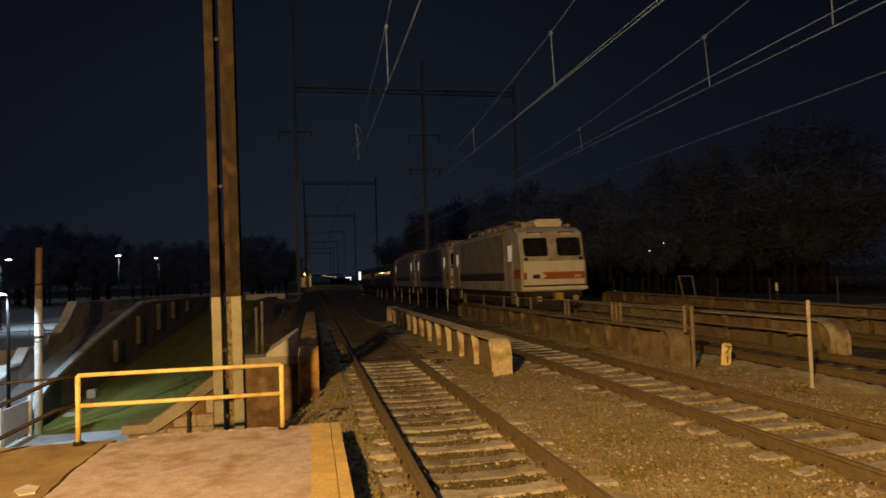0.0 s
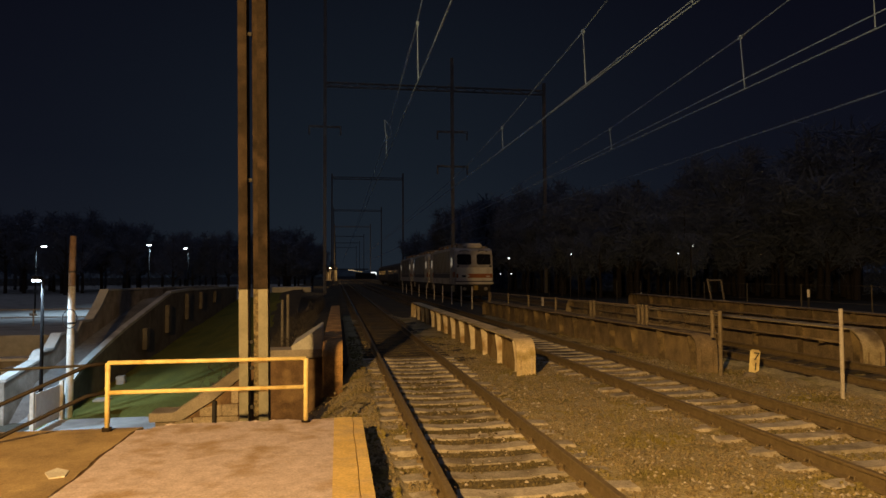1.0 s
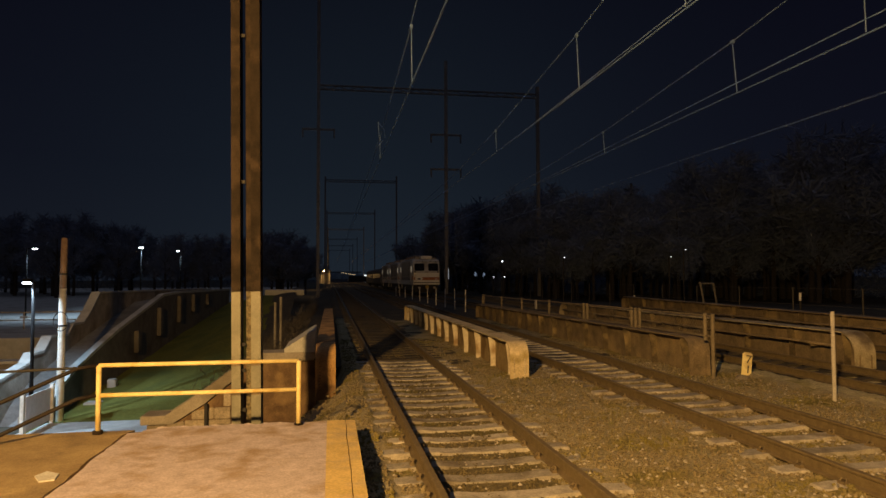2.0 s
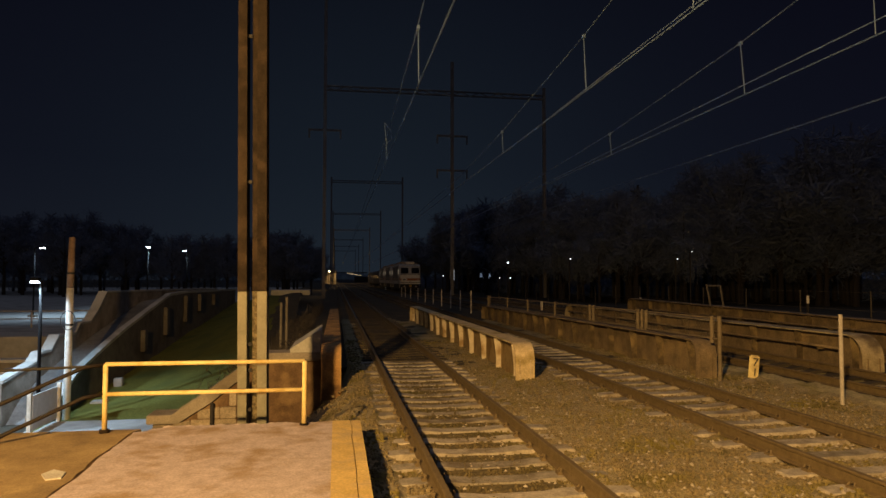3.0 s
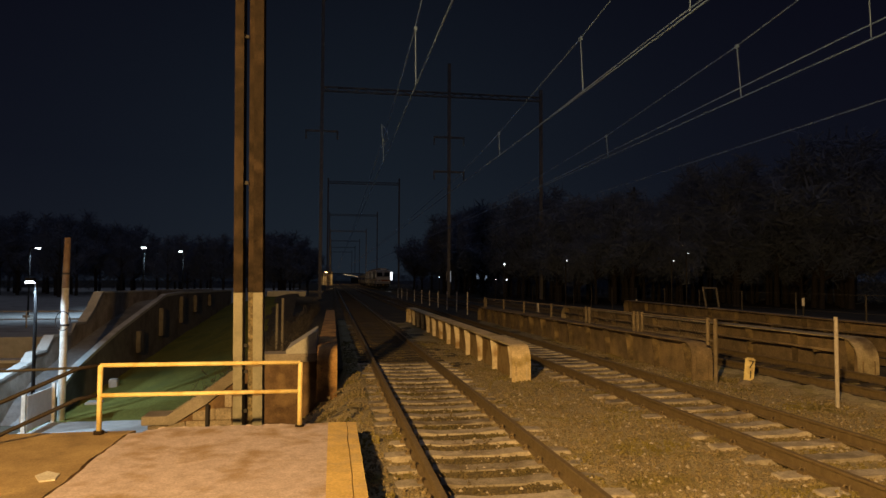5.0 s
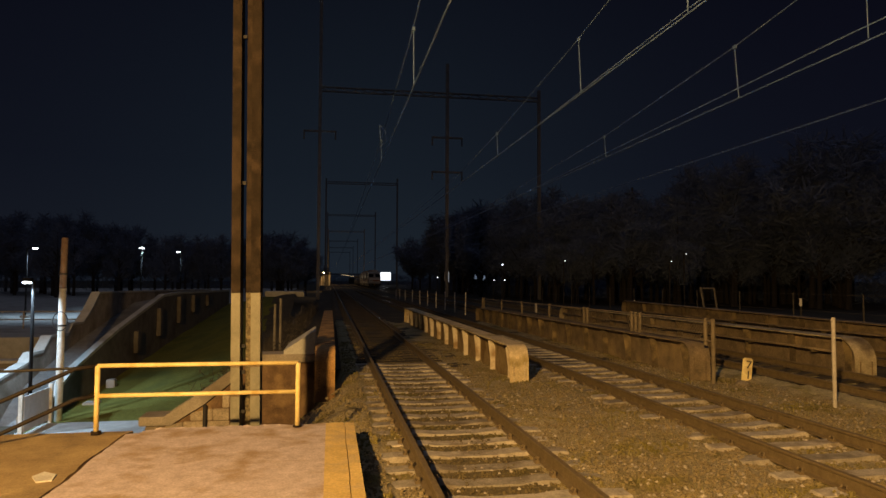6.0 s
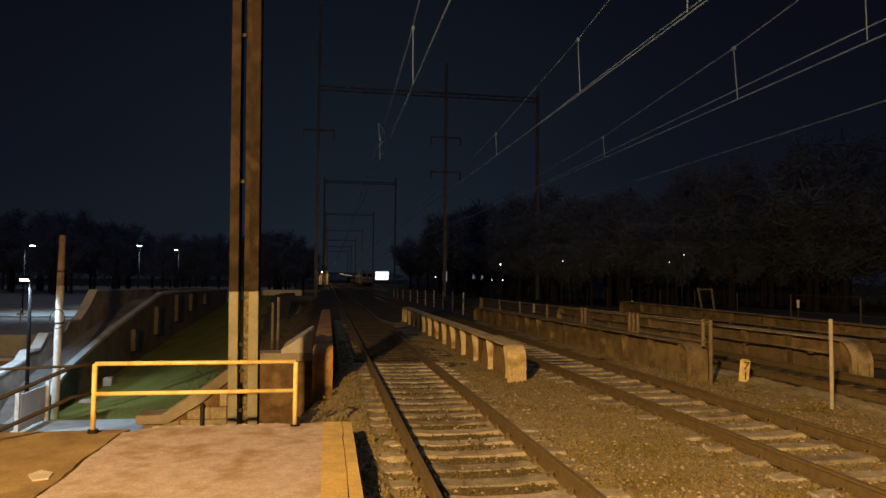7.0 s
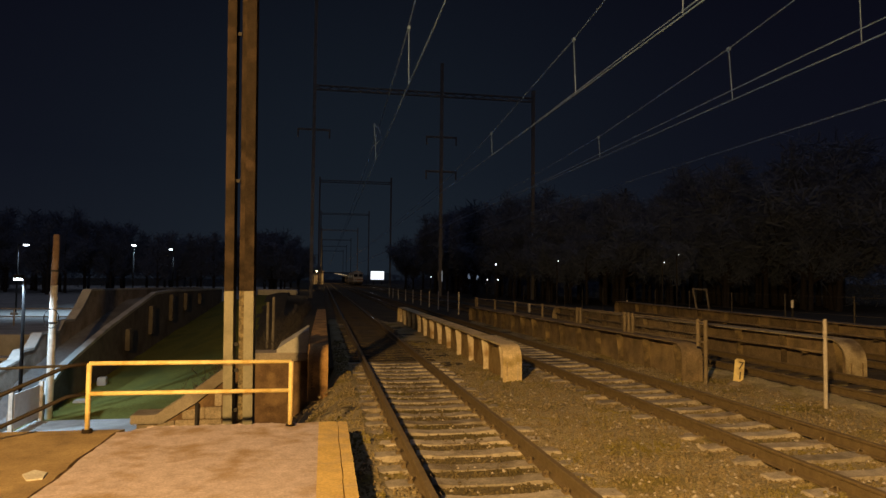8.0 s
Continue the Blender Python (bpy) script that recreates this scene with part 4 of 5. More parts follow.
SIGN = glow("white_sign_glow", (0.90, 0.95, 1.0), 1.6)
far_station()
lamp("station_floodlight", (-2.0, 202.5, 4.2), 380, SODIUM, 0.3)
lamp("station_lamp", (-2.5, 321.0, 5.2), 1800, SODIUM, 0.3)


def billboard():
    th = thing("lit_billboard", "bright white lit billboard beyond the tracks", "billboard")
    part("screen", box(B(), 22.8, 330, 2.0, 29.2, 330.3, 6.0), SIGN, th)
    for x in (24, 28):
        part("leg", box(B(), x, 330.4, -0.6, x + 0.4, 330.8, 4), STEEL_DARK, th)
    part("cabinet", box(B(), 22.6, 330.32, 1.8, 29.4, 330.38, 6.2), STEEL_DARK, th)


def white_sign_far():
    th = thing("lit_sign", "small bright white lit sign down the line", "sign")
    part("face", box(B(), 16.4, 330, 2.2, 19.0, 330.2, 3.6), SIGN, th)
    part("leg", box(B(), 17.5, 330.3, -0.6, 17.8, 330.6, 3.0), STEEL_DARK, th)


white_sign_far()
billboard()


FAR_GLOW = glow("far_lamp_glow", (0.85, 0.9, 1.0), 4)


def far_light(x, y, z, r, mat, label):
    th = thing("yard_light", label, "light", group="far small lights")
    part("pole", tube(B(), [(x, y + 0.3, -0.6), (x, y + 0.3, z)], 0.05, 6), STEEL_DARK, th)
    bm = B()
    bmesh.ops.create_icosphere(bm, subdivisions=2, radius=r, matrix=pose(x, y, z))
    part("globe", bm, mat, th)


for x, y, z, r in ((17.0, 65.2, 3.63, 0.075), (17.2, 65.1, 2.08, 0.05), (18.6, 51.5, 3.62, 0.035), (24.8, 45.9, 3.48, 0.028), (25.8, 45.6, 4.03, 0.025), (13.5, 84.5, 2.39, 0.05), (16.1, 65.1, 2.08, 0.035)):
    far_light(x, y, z, r, FAR_GLOW, "small cold light far behind the trees")


def light_column():
    th = thing("light_column", "narrow white glowing light column before the trees", "light column")
    x, y = 17.66, 100.0
    part("post", tube(B(), [(x, y, -0.7), (x, y, 1.82)], 0.05, 8), STEEL_DARK, th)
    part("tube", tube(B(), [(x, y, 1.822), (x, y, 3.4)], 0.04, 8), COLUMN_GLOW, th, "glowing white tube")
    part("cap", tube(B(), [(x, y, 3.402), (x, y, 3.46)], 0.07, 8), STEEL_DARK, th)


COLUMN_GLOW = glow("white_tube_glow", (0.85, 0.92, 1.0), 0.3)
light_column()


def far_house():
    th = thing("far_house", "distant house with cold lit windows among trees", "house")
    part("wall", box(B(), 31.0, 150, -0.6, 36.6, 156, 5.0), BLACK, th)
    part("roof", prism(B(), [(30.7, 5.0), (36.9, 5.0), (33.8, 7.0)], "y", 149.7, 156.3), BLACK, th)
    for x, z, w, h in ((30.3, 2.0, 0.4, 0.9), (31.3, 2.4, 0.5, 1.5), (32.0, 1.8, 0.5, 1.2), (32.8, 2.1, 0.6, 0.6), (33.4, 2.5, 0.4, 0.9)):
        win = part("window", box(B(), x + 1.2, 149.9, z, x + 1.2 + w, 149.99, z + h), WINDOW_GLOW, th, "cold lit window")


WINDOW_GLOW = glow("cold_window_glow", (0.55, 0.72, 1.0), 0.22)
far_house()


# ---- trees ----
def tree_meshes(seed, h, spread):
    rnd = random.Random(seed)
    trunk, crown = B(), B()
    tube(trunk, [(0, 0, -0.3), (0.1, 0, h * 0.25), (0, 0.1, h * 0.55)], 0.025 * h, 7, 0.012 * h)
    limbs = []
    for i in range(11):
        a = rnd.uniform(0, 6.28)
        z0 = h * rnd.uniform(0.22, 0.55)
        r = spread * rnd.uniform(0.5, 1.0)
        z1 = z0 + h * rnd.uniform(0.18, 0.45)
        mid_ = (0.55 * r * math.cos(a), 0.55 * r * math.sin(a), z0 + 0.45 * (z1 - z0))
        end = (r * math.cos(a + 0.2), r * math.sin(a + 0.2), min(z1, h))
        tube(trunk, [(0, 0, z0), mid_, end], 0.009 * h, 5, 0.001 * h)
        limbs += [mid_, end, ((mid_[0] + end[0]) / 2, (mid_[1] + end[1]) / 2, (mid_[2] + end[2]) / 2)]
    limbs += [(0, 0, h * 0.8), (0, 0.2, h * 0.92), (0.3, 0, h * 0.7)]
    tube(trunk, [(0, 0.1, h * 0.55), (0.1, 0, h * 0.95)], 0.011 * h, 5, 0.003 * h)
    # fans of fine twigs with gaps between
    for p in limbs:
        for _ in range(75):
            d = Vector((rnd.gauss(0, 1), rnd.gauss(0, 1), rnd.gauss(0.35, 0.8))).normalized()
            s = Vector(p) + Vector((rnd.gauss(0, 0.35), rnd.gauss(0, 0.35), rnd.gauss(0, 0.35)))
            e = s + d * h * rnd.uniform(0.05, 0.15)
            o = d.cross(Vector((rnd.gauss(0, 1), rnd.gauss(0, 1), rnd.gauss(0, 1)))).normalized() * rnd.uniform(0.025, 0.075)
            crown.faces.new([crown.verts.new(c) for c in (s - o, s + o, e)])
            q = s.lerp(e, 0.5)
            e2 = q + (d + Vector((rnd.gauss(0, 0.6), rnd.gauss(0, 0.6), rnd.gauss(0, 0.6)))).normalized() * h * 0.06
            crown.faces.new([crown.verts.new(c) for c in (q - o * 0.7, q + o * 0.7, e2)])
    return finish(trunk, "trunk", BARK), finish(crown, "crown", HAZE_TWIG)


KINDS = [tree_meshes(3, 11, 3.6), tree_meshes(8, 9, 4.0), tree_meshes(15, 13, 4.2), tree_meshes(21, 8, 3.4)]


def tree(x, y, z, k, scale, turn):
    th = thing("tree", "bare dark winter tree beside the railway", "tree", group="dark trees")
    m = pose(0, 0, 0, 0, 0, turn) @ Matrix.Diagonal((scale, scale, scale, 1))
    shared("trunk", KINDS[k][0], th, m)
    shared("crown", KINDS[k][1], th, m)
    th.matrix_basis = pose(x, y, z)


rt = random.Random(5)
HEIGHTS = (11, 9, 13, 8)
for i in range(120):
    # a wood on the far side of the tracks: bearing from the platform, distance, height
    u = 0.10 + 0.78 * rt.random()
    far = float(np.interp(u, [0.10, 0.22, 0.36, 0.9], [160, 112, 72, 58])) * rt.uniform(0.92, 1.35)
    h = float(np.interp(u, [0.10, 0.22, 0.36, 0.55, 0.7, 0.9], [0.062, 0.105, 0.132, 0.15, 0.19, 0.235])) * far * rt.uniform(0.5, 1.1) + 2.5
    k = rt.randrange(4)
    tree(u * far, far, -0.6, k, h / HEIGHTS[k], rt.uniform(0, 360))
for i in range(60):
    u = -0.035 - 0.42 * rt.random()
    far = rt.uniform(125, 190)
    h = float(np.interp(u, [-0.5, -0.36, -0.2, -0.12, -0.035], [0.085, 0.09, 0.055, 0.075, 0.06])) * far * rt.uniform(0.7, 1.02) + 3
    k = rt.randrange(4)
    tree(u * far, far, -1.2, k, h / HEIGHTS[k], rt.uniform(0, 360))


def scrub():
    """Low bare scrub on the bank behind the abutment."""
    rnd = random.Random(17)
    bm = B()
    for _ in range(9000):
        y = rnd.uniform(16.0, 44.0)
        x = rnd.uniform(-3.2, -0.75)
        tall = 0.35 + 0.75 * max(0.0, noise.noise((x * 0.9, y * 0.5, 4)) + 0.25)
        low = 0.30 - 0.7 * max(0.0, -0.9 - x) - 0.012 * (y - 15)
        p = Vector((x, y, low + tall * rnd.random() ** 1.3))
        d = Vector((rnd.gauss(0, 0.7), rnd.gauss(0, 0.7), rnd.gauss(0.7, 0.5))).normalized()
        o = d.cross(Vector((rnd.gauss(0, 1), rnd.gauss(0, 1), rnd.gauss(0, 1)))).normalized() * rnd.uniform(0.004, 0.012)
        bm.faces.new([bm.verts.new(c) for c in (p - o, p + o, p + d * rnd.uniform(0.12, 0.4))])
    solid("scrub", bm, BARK, "low dark bare scrub on the bank", "scrub", kind="stuff")


scrub()


def woods():
    """Undergrowth and the far wood's closed mass of twigs, behind the single trees."""
    rnd = random.Random(11)
    bm = B()

    def mass(x0, y0, x1, y1, h, n):
        for _ in range(n):
            k = rnd.random()
            x, y = x0 + (x1 - x0) * k + rnd.gauss(0, 2), y0 + (y1 - y0) * k + rnd.gauss(0, 2)
            top = h * (0.75 + 0.35 * noise.noise((x * 0.12, y * 0.12, 2)))
            z = -0.6 + top * rnd.random() ** 0.8
            d = Vector((rnd.gauss(0, 1), rnd.gauss(0, 1), rnd.gauss(0.6, 0.7))).normalized()
            o = d.cross(Vector((rnd.gauss(0, 1), rnd.gauss(0, 1), rnd.gauss(0, 1)))).normalized() * rnd.uniform(0.02, 0.07)
            p = Vector((x, y, z))
            bm.faces.new([bm.verts.new(c) for c in (p - o, p + o, p + d * rnd.uniform(0.6, 1.8))])
    mass(62, 62, 66, 150, 12, 26000)
    mass(72, 66, 130, 50, 15, 12000)
    mass(30, 165, 70, 150, 12, 18000)
    mass(24, 190, 60, 130, 4, 12000)
    mass(30, 120, 60, 74, 3.6, 14000)
    mass(26, 240, 60, 200, 12, 9000)
    mass(-12, 200, -80, 150, 9, 18000)
    mass(-80, 150, -160, 90, 13, 12000)
    mass(-25, 400, 45, 400, 7, 16000)
    solid("far_woods", bm, HAZE_TWIG, "dark tangled woods on both sides of the railway", "woods", kind="stuff")


woods()


# ---- ballast stones ----
def stones():
    rnd = random.Random(2)
    verts, faces = [], []
    cube = [Vector(p).normalized() for p in ((-1, -1, -1), (1, -1, -1), (1, 1, -1), (-1, 1, -1), (-1, -1, 1), (1, -1, 1), (1, 1, 1), (-1, 1, 1))]
    quad = ((0, 3, 2, 1), (4, 5, 6, 7), (0, 1, 5, 4), (1, 2, 6, 5), (2, 3, 7, 6), (3, 0, 4, 7))
    for _ in range(48000):
        y = 3.6 + 20 * rnd.random() ** 1.7
        x = rnd.uniform(0.36, 9.15) if rnd.random() < 0.4 else rnd.uniform(-1.1 if y > 8.95 else 0.36, 9)
        if x < 0.36 and y > 13.6:
            continue
        r = rnd.uniform(0.011, 0.028)
        z = (-0.137 if x < 0.64 else -0.195) + 0.05 * noise.noise((x * 0.8, y * 0.8, 0)) + 0.05 * noise.noise((x * 4, y * 4, 3)) + r * 0.3
        if x < 0.33:
            z -= 0.75 * (0.33 - x) ** 1.1 - 0.05
        for c in (T1, T2, T3, T4):
            if abs(x - c) < 0.72:
                z = (-0.206 if c == T1 else -0.226) + 0.018 * noise.noise((x * 3, y * 3, 7)) + 0.014 * noise.noise((x * 9, y * 9, 4)) + r * 0.2
        m = Euler((rnd.uniform(0, 6), rnd.uniform(0, 6), rnd.uniform(0, 6))).to_matrix()
        s = Vector((r * rnd.uniform(0.8, 1.5), r, r * rnd.uniform(0.6, 1.0)))
        k = len(verts)
        for c in cube:
            p = m @ Vector((c.x * s.x * rnd.uniform(0.7, 1.2), c.y * s.y * rnd.uniform(0.7, 1.2), c.z * s.z * rnd.uniform(0.7, 1.2)))
            verts.append((x + p.x, y + p.y, z + p.z))
        faces += [tuple(k + i for i in f) for f in quad]
    me = bpy.data.meshes.new("ballast_stones")
    me.from_pydata(verts, [], faces)
    me.materials.append(STONES)
    me.materials.append(OILY)
    for poly in me.polygons:
        poly.material_index = 1 if abs(poly.center.x - T1) < 0.62 else 0
    tagged(new("ballast_stones", me), "loose brown and grey ballast stones", "ballast", kind="stuff")


stones()


def pebbles():
    """Pale fresh stones strewn among the brown ones."""
    rnd = random.Random(31)
    verts, faces = [], []
    ring = [(1, 0.2, 0), (0.3, 1, 0.1), (-0.8, 0.6, 0), (-0.9, -0.6, 0.1), (0.2, -1, 0), (0.1, 0, 0.8)]
    for _ in range(2600):
        y = 4.0 + 12 * rnd.random() ** 1.5
        x = rnd.uniform(0.5, 9.2)
        r = rnd.uniform(0.012, 0.034)
        a = rnd.uniform(0, 6.28)
        z = -0.195 + 0.05 * noise.noise((x * 0.8, y * 0.8, 0)) + 0.05 * noise.noise((x * 4, y * 4, 3)) + 0.004
        if min(abs(x - c) for c in (T1, T2, T3)) < 0.72:
            z = -0.202 + 0.018 * noise.noise((x * 3, y * 3, 7)) + 0.014 * noise.noise((x * 9, y * 9, 4))
        k = len(verts)
        for u, v, w in ring:
            u, v = u * rnd.uniform(0.7, 1.2), v * rnd.uniform(0.6, 1.1)
            verts.append((x + r * (u * math.cos(a) - v * math.sin(a)), y + r * (u * math.sin(a) + v * math.cos(a)), z + r * w))
        faces += [(k + i, k + (i + 1) % 5, k + 5) for i in range(5)]
    me = bpy.data.meshes.new("pale_pebbles")
    me.from_pydata(verts, [], faces)
    me.materials.append(PEBBLE)
    tagged(new("pale_pebbles", me), "pale pebbles strewn over the ballast", "ballast", kind="stuff")


PEBBLE = material("pale_pebble", (0.30, 0.27, 0.23), (0.50, 0.46, 0.40), 5.0, 0.9, 0.2)
pebbles()


def weeds():
    rnd = random.Random(9)
    bm = B()
    for _ in range(170):
        if rnd.random() < 0.6:
            cx, cy = rnd.uniform(7.6, 9.6), rnd.uniform(6.5, 13.5)
        else:
            cx, cy = rnd.uniform(3.3, 4.8), rnd.uniform(6.0, 13.6)
        for _k in range(9):
            x, y, a = cx + rnd.gauss(0, 0.05), cy + rnd.gauss(0, 0.05), rnd.uniform(0, 6.28)
            h, lean = rnd.uniform(0.03, 0.10), rnd.uniform(0.01, 0.05)
            o = Vector((math.sin(a), -math.cos(a), 0)) * 0.005
            p = Vector((x, y, -0.23))
            q = p + Vector((math.cos(a) * lean, math.sin(a) * lean, h + 0.03))
            bm.faces.new([bm.verts.new(c) for c in (p - o, p + o, q)])
    solid("weeds", bm, WEED, "low dry weeds growing in the ballast", "weeds", kind="stuff")


WEED = material("dry_weed", (0.14, 0.13, 0.04), (0.26, 0.23, 0.08), 9.0, 0.9, 0.0)
weeds()


# ---- the train ----
def coach_shell(w, h0, h1, length, y0):
    """Side and roof outline, rounded at the roof, pushed along y."""
    pts = [(-w, h0), (w, h0), (w, h1 - 0.55), (w * 0.93, h1 - 0.28), (w * 0.75, h1 - 0.08), (w * 0.4, h1), (-w * 0.4, h1), (-w * 0.75, h1 - 0.08), (-w * 0.93, h1 - 0.28), (-w, h1 - 0.55)]
    return prism(B(), pts, "y", y0, y0 + length)


def wheelset(parent, y):
    for s in (-1, 1):
        part("wheel", tube(B(), [(s * 0.68, y, 0.48), (s * 0.80, y, 0.48)], 0.48, 20), BLACK, parent)


def locomotive():
    th = thing("electric_locomotive", "boxy tan electric locomotive with white and red front band", "locomotive")
    w, L = 1.52, 15.4
    # body with a raked upper front
    bm = B()
    side = [(0.30, 1.05), (L - 0.3, 1.05), (L - 0.3, 2.35), (L - 0.62, 3.75), (L - 1.1, 3.95), (1.1, 3.95), (0.62, 3.75), (0.30, 2.35)]
    prism(bm, side, "x", -w, w)
    bmesh.ops.bevel(bm, geom=[e for e in bm.edges if abs(e.verts[0].co.z - e.verts[1].co.z) > 0.2 and abs(e.verts[0].co.x - e.verts[1].co.x) < 0.01], offset=0.10, segments=3, affect="EDGES")
    part("body", bm, LOCO_TAN, th)
    part("roof", prism(B(), [(-1.40, 3.952), (1.40, 3.952), (1.15, 4.12), (-1.15, 4.12)], "y", 1.3, L - 1.3), LOCO_GREY, th, "dark roof hatch")
    # dark ribbed middle and a dark band
    for s in (-1, 1):
        a, b = (w + 0.004, w + 0.03) if s > 0 else (-w - 0.03, -w - 0.004)
        part("side_panel", box(B(), a, 3.0, 1.95, b, L - 3.0, 3.80), LOCO_GREY, th, "grey ribbed side panel")
        part("side_band", box(B(), a, 3.0, 1.55, b, L - 3.0, 1.92), LOCO_BLUE, th, "dark blue side band")
        bm = B()
        for i in range(30):
            y = 3.1 + (L - 6.3) * i / 29
            box(bm, a - 0.012 if s < 0 else b + 0.002, y, 2.0, a - 0.002 if s < 0 else b + 0.012, y + 0.05, 3.75)
        part("ribs", bm, LOCO_GREY, th)
        for y in (1.55, L - 2.35):
            c, d = (w + 0.004, w + 0.024) if s > 0 else (-w - 0.024, -w - 0.004)
            door = part("cab_door", box(B(), c, y, 1.15, d, y + 0.8, 3.35), LOCO_TAN, th, "cab side door")
            for e0, e1 in ((0.10, 0.36), (0.44, 0.70)):
                part("pane", box(B(), c - 0.01, y + e0, 2.45, d + 0.01, y + e1, 3.2), CAB_LIGHT, door, "lit cab window")
            for e in (-0.12, 0.92):
                part("handrail", tube(B(), [((c + d) / 2 + s * 0.07, y + e, 1.1), ((c + d) / 2 + s * 0.07, y + e, 2.6)], 0.022, 6), GALV, th, "pale handrail")
            part("side_band", box(B(), c, y - 1.1, 1.62, d, y - 0.15, 2.05), LOCO_RED, th, "red side band")
            part("step", box(B(), -0.05 + s * 1.4, y + 0.1, 0.45, 0.05 + s * 1.4, y + 0.7, 1.0), GALV, th)
    # the two cab fronts
    for end in (0, 1):
        f = new("cab_front")
        f.parent = th
        f.matrix_basis = pose(0, 0, 0) if end == 0 else pose(0, L, 0, 0, 0, 180)
        part("lower_band", box(B(), -w + 0.08, 0.26, 1.22, w - 0.08, 0.297, 2.40), LOCO_WHITE, f, "white front band")
        part("stripe", box(B(), -w + 0.08, 0.245, 1.58, w - 0.08, 0.257, 1.90), LOCO_RED, f, "red front stripe")
        bm = B()
        prism(bm, [(-1.3, 1.56), (-0.62, 1.56), (-0.36, 1.74), (-0.62, 1.92), (-1.3, 1.92)], "y", 0.236, 0.243)
        part("emblem", bm, LOCO_WHITE, f, "white arrow-shaped emblem")
        part("emblem_mark", box(B(), -1.02, 0.228, 1.62, -0.68, 0.234, 1.80), LOCO_BLUE, f)
        part("sill", box(B(), -w, 0.14, 1.10, w, 0.29, 1.24), LOCO_WHITE, f, "white front sill", bevel=0.02)
        part("groove", box(B(), -w + 0.06, 0.25, 1.252, w - 0.06, 0.258, 1.33), BLACK, f, "dark groove above the sill")
        for s in (-1, 1):
            part("wiper", tube(B(), [(s * 0.5, 0.34, 2.66), (s * 0.85, 0.46, 3.2)], 0.014, 5), BLACK, f)
        part("anticlimber", box(B(), -1.2, 0.02, 0.78, 1.2, 0.29, 1.04), BLACK, f)
        part("coupler", box(B(), -0.16, -0.35, 0.62, 0.16, 0.10, 0.98), YELLOW_DULL, f, "worn yellow coupler", bevel=0.03)
        for s in (-1, 1):
            bm = B()
            tube(bm, [(s * 0.85, -0.10, 0.72), (s * 0.85, 0.05, 0.72)], 0.13, 14)
            part("hose_end", bm, COPPER, f, "pale round hose end")
            # windscreens follow the rake of the front
            bm = B()
            z0, z1 = 2.62, 3.46
            xa, xb = (0.22, 1.36) if s > 0 else (-1.36, -0.22)
            rim, r = [], 0.13
            for cx, cz, a0 in ((xb - r, z1 - r, 0), (xa + r, z1 - r, 90), (xa + r, z0 + r, 180), (xb - r, z0 + r, 270)):
                rim += [(cx + r * math.cos(radians(a0 + d)), cz + r * math.sin(radians(a0 + d))) for d in (0, 30, 60, 90)]
            lo = [bm.verts.new((x, 0.278 + (z - 2.35) * 0.2286, z)) for x, z in rim]
            hi = [bm.verts.new((x, 0.320 + (z - 2.35) * 0.2286, z)) for x, z in rim]
            bm.faces.new(lo)
            bm.faces.new(hi)
            for i in range(16):
                bm.faces.new((lo[i], lo[(i + 1) % 16], hi[(i + 1) % 16], hi[i]))
            part("windscreen", bm, GLASS, f, "dark windscreen")
            part("number_board", box(B(), s * 0.75 - 0.38, 0.60, 3.56, s * 0.75 + 0.38, 0.63, 3.74), BLACK, f, "dark number board")
            for i in range(4):
                part("mark", box(B(), s * 0.75 - 0.26 + 0.14 * i, 0.585, 3.60, s * 0.75 - 0.18 + 0.14 * i, 0.598, 3.70), LOCO_WHITE, f)
            part("marker_lamp", tube(B(), [(s * 1.3, 0.22, 2.50), (s * 1.3, 0.34, 2.50)], 0.08, 12), BLACK, f)
        for s in (-1, 1):
            part("corner_rail", tube(B(), [(s * 1.47, 0.22, 1.30), (s * 1.47, 0.20, 1.75), (s * 1.47, 0.24, 2.30)], 0.018, 6), GALV, f, "pale corner handrail")
            part("hose", tube(B(), [(s * 0.45, 0.0, 1.0), (s * 0.5, -0.18, 0.72), (s * 0.55, -0.1, 0.45), (s * 0.62, 0.05, 0.62)], 0.03, 6), BLACK, f)
        part("headlamp", box(B(), -0.22, 0.24, 2.42, 0.22, 0.33, 2.54), COPPER, f, "twin headlamp", bevel=0.02)
        for i in range(4):
            part("mark", box(B(), 1.02 + 0.08 * i - 0.06, 0.232, 1.64, 1.07 + 0.08 * i - 0.06, 0.243, 1.76), LOCO_WHITE, f)
    # roof gear
    part("air_conditioner", box(B(), -0.55, 1.0, 4.0, 0.75, 2.3, 4.36), LOCO_WHITE, th, "white roof unit", bevel=0.08)
    part("horn_box", box(B(), -1.2, 1.2, 3.96, -0.75, 1.7, 4.2), COPPER, th)
    for y in (3.2, L - 3.6):
        pan = part("pantograph", box(B(), -0.8, y - 0.9, 4.14, 0.8, y + 0.9, 4.22), COPPER, th, "folded pantograph")
        for s in (-1, 1):
            part("arm", tube(B(), [(s * 0.5, y - 0.9, 4.28), (s * 0.35, y + 0.5, 4.40)], 0.035, 6), COPPER, pan)
            part("insulator", tube(B(), [(s * 0.7, y - 0.7, 4.12), (s * 0.7, y - 0.7, 4.30)], 0.08, 8), RUST, pan)
        part("head", tube(B(), [(-0.9, y + 0.5, 4.42), (0.9, y + 0.5, 4.42)], 0.04, 6), COPPER, pan)
    for i in range(9):
        y, x = 2.7 + 1.2 * i, -0.95 + 0.5 * (i % 2)
        bm = B()
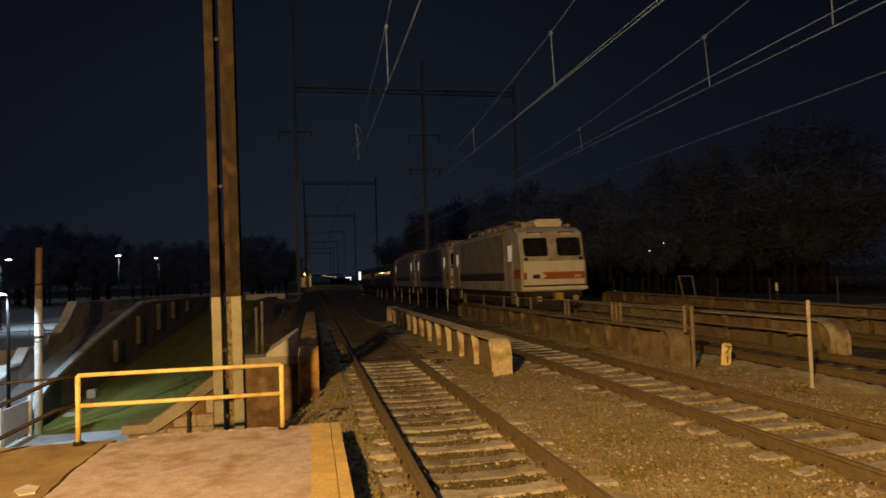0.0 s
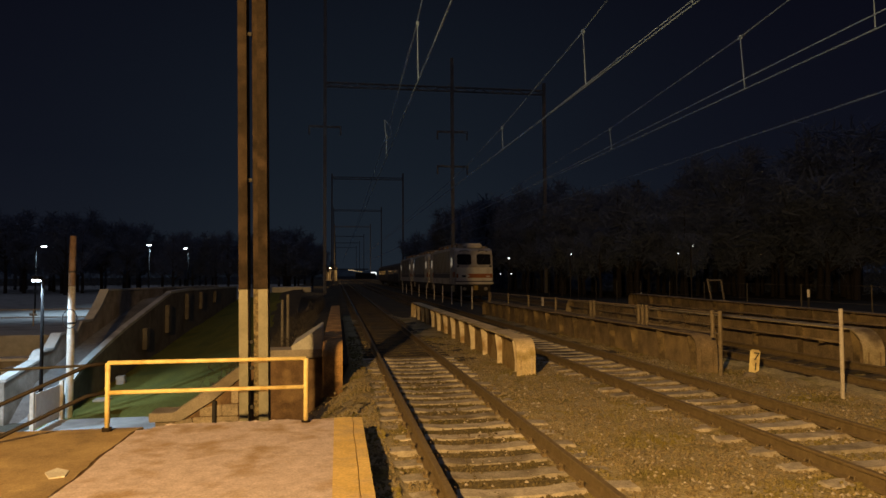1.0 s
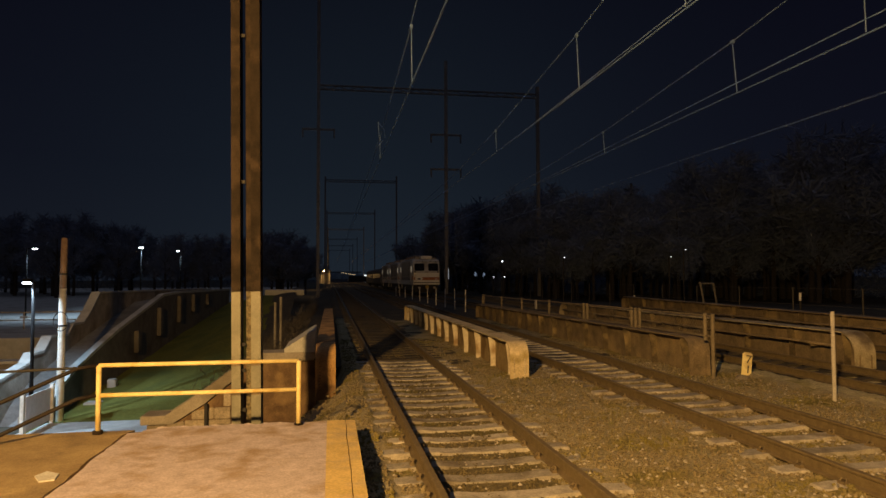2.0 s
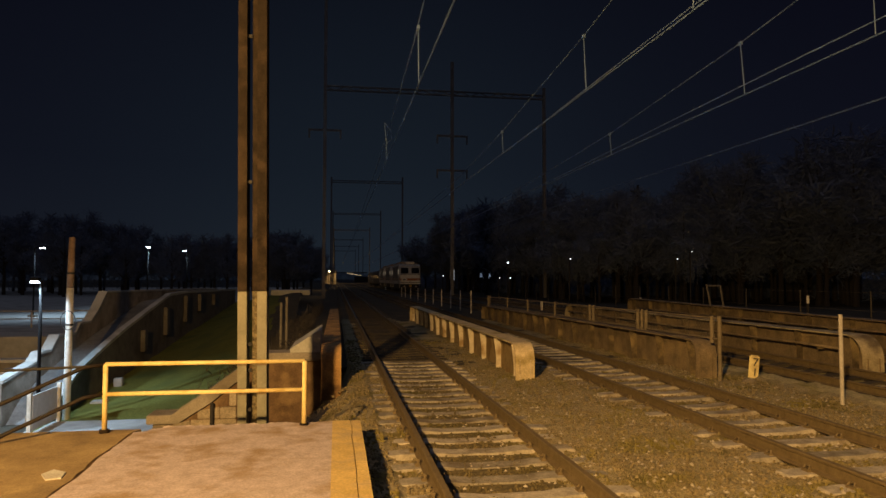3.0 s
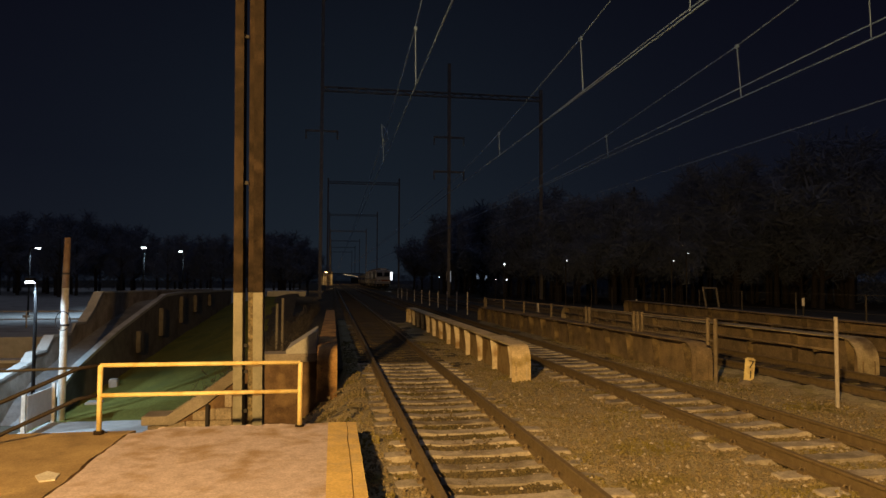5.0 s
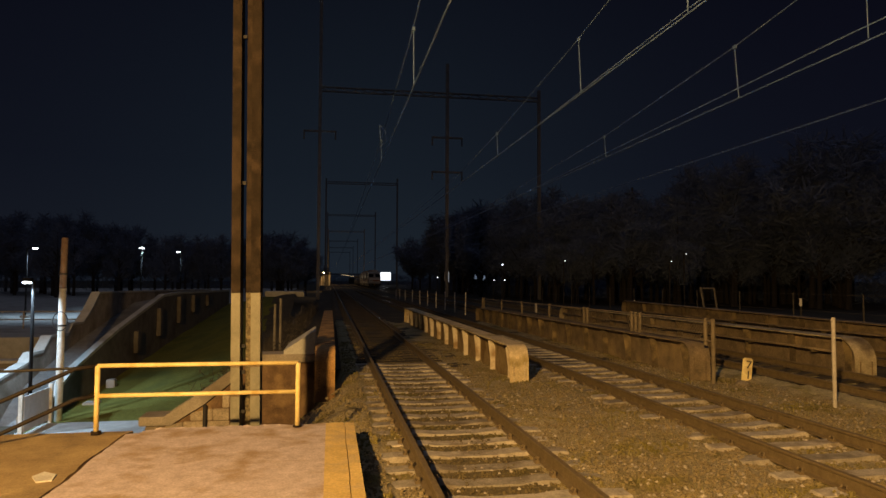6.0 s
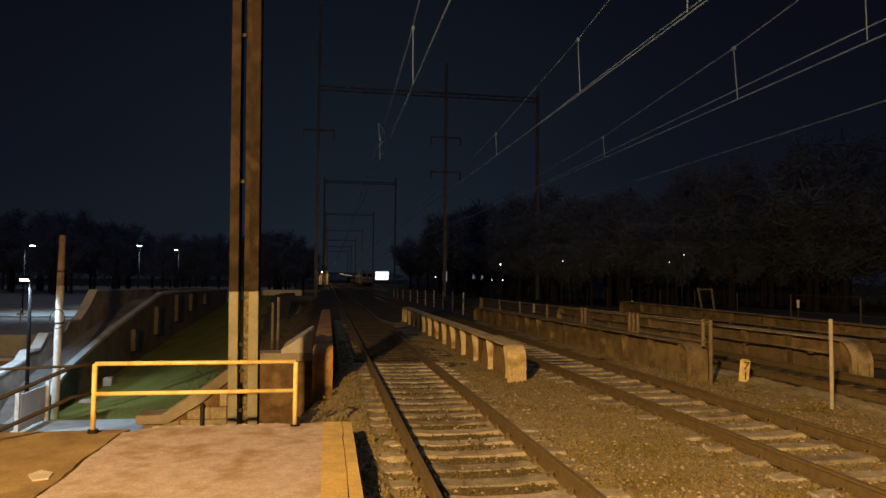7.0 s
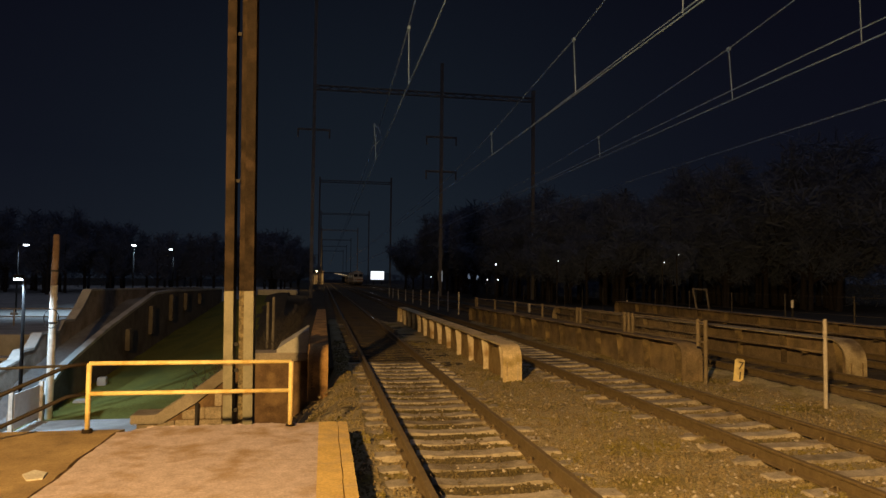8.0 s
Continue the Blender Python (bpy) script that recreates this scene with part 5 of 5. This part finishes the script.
        tube(bm, [(x, y, 4.0), (x, y, 4.34 + 0.06 * (i % 3))], 0.055, 8)
        for z in (4.16, 4.22, 4.28):
            tube(bm, [(x, y, z), (x, y, z + 0.03)], 0.10, 8)
        part("insulator", bm, RUST, th, "brown ribbed roof insulator")
    for x, z, y0, y1 in ((-0.95, 4.42, 2.6, 12.4), (-0.45, 4.38, 3.8, 11.4)):
        part("roof_bar", tube(B(), [(x, y0 + (y1 - y0) * i / 8, z + 0.05 * math.sin(i * 2.1)) for i in range(9)], 0.025, 6), COPPER, th, "thin roof conductor bar")
    for s in (-1, 1):
        part("horn", tube(B(), [(s * 0.9, 0.75, 4.02), (s * 0.9, 1.25, 4.05)], 0.09, 10, 0.03), COPPER, th, "short roof horn")
        part("aerial", tube(B(), [(s * 1.25, 1.15, 3.94), (s * 1.25, 1.15, 4.22)], 0.035, 6), BLACK, th)
    for y, h in ((5.6, 0.3), (6.8, 0.22), (8.2, 0.36), (9.6, 0.25)):
        part("roof_box", box(B(), -0.9, y, 4.125, 0.5, y + 0.8, 4.12 + h), COPPER, th, bevel=0.03)
    # the body rides high on its bogies
    for ob in th.children:
        ob.location.z += 0.18
    part("underframe", box(B(), -1.35, 0.6, 0.55, 1.35, L - 0.6, 1.225), BLACK, th)
    for y in (3.0, L - 3.0):
        bogie = part("bogie", box(B(), -1.2, y - 1.9, 0.35, 1.2, y + 1.9, 0.53), BLACK, th)
        wheelset(bogie, y - 1.3)
        wheelset(bogie, y + 1.3)
    return th


CAB_LIGHT = glow("dim_cab_window", (1.0, 0.86, 0.62), 0.22)
YELLOW_DULL = material("dull_yellow", (0.45, 0.30, 0.06), (0.6, 0.42, 0.1), 6, 0.7, 0.2)


def coach():
    th = thing("passenger_coach", "fluted stainless passenger coach with dark windows", "railway coach")
    L = 25.9
    part("body", coach_shell(1.52, 1.0, 3.95, L - 0.6, 0.3), SILVER, th)
    bm = B()
    for s in (-1, 1):
        for z in (1.15, 1.27, 1.39, 1.51, 1.63):
            box(bm, s * 1.535 - 0.012, 0.5, z, s * 1.535 + 0.012, L - 0.5, z + 0.05)
    part("fluting", bm, SILVER, th)
    for s in (-1, 1):
        for i in range(13):
            y = 2.9 + 1.62 * i
            part("window", box(B(), s * 1.53 - 0.012, y, 2.1, s * 1.53 + 0.012, y + 1.2, 2.85), GLASS, th, "dark window")
        for y in (1.2, L - 2.1):
            part("door", box(B(), s * 1.53 - 0.015, y, 1.05, s * 1.53 + 0.015, y + 0.85, 3.1), LOCO_GREY, th)
    for y in (3.5, L - 3.5):
        bogie = part("bogie", box(B(), -1.2, y - 1.7, 0.4, 1.2, y + 1.7, 0.75), BLACK, th)
        wheelset(bogie, y - 1.25)
        wheelset(bogie, y + 1.25)
    part("underframe", box(B(), -1.3, 0.5, 0.752, 1.3, L - 0.5, 0.995), BLACK, th)
    part("gangway", box(B(), -0.6, -0.05, 1.0, 0.6, 0.29, 3.3), BLACK, th)
    return th


TRAIN = []
first = locomotive()
TRAIN.append((first, 0.0))
for k in (1, 2):
    TRAIN.append((copy_thing(first, pose(T3, 15.9 * k, 0)), 15.9 * k))
car = coach()
TRAIN.append((car, 47.9))
for k in (1,):
    TRAIN.append((copy_thing(car, pose(T3, 47.9 + 26 * k, 0)), 47.9 + 26 * k))


def motions():
    """The train runs away from the platform at a steady 23 m/s."""
    for ob, offset in TRAIN:
        walk(ob, [(t, pose(T3, y + offset, 0)) for t, y in ((0.0, 28.3), (1.0, 51.7), (2.0, 74.8), (4.0, 120.7), (6.0, 166.5), (8.0, 212.3))])


motions()
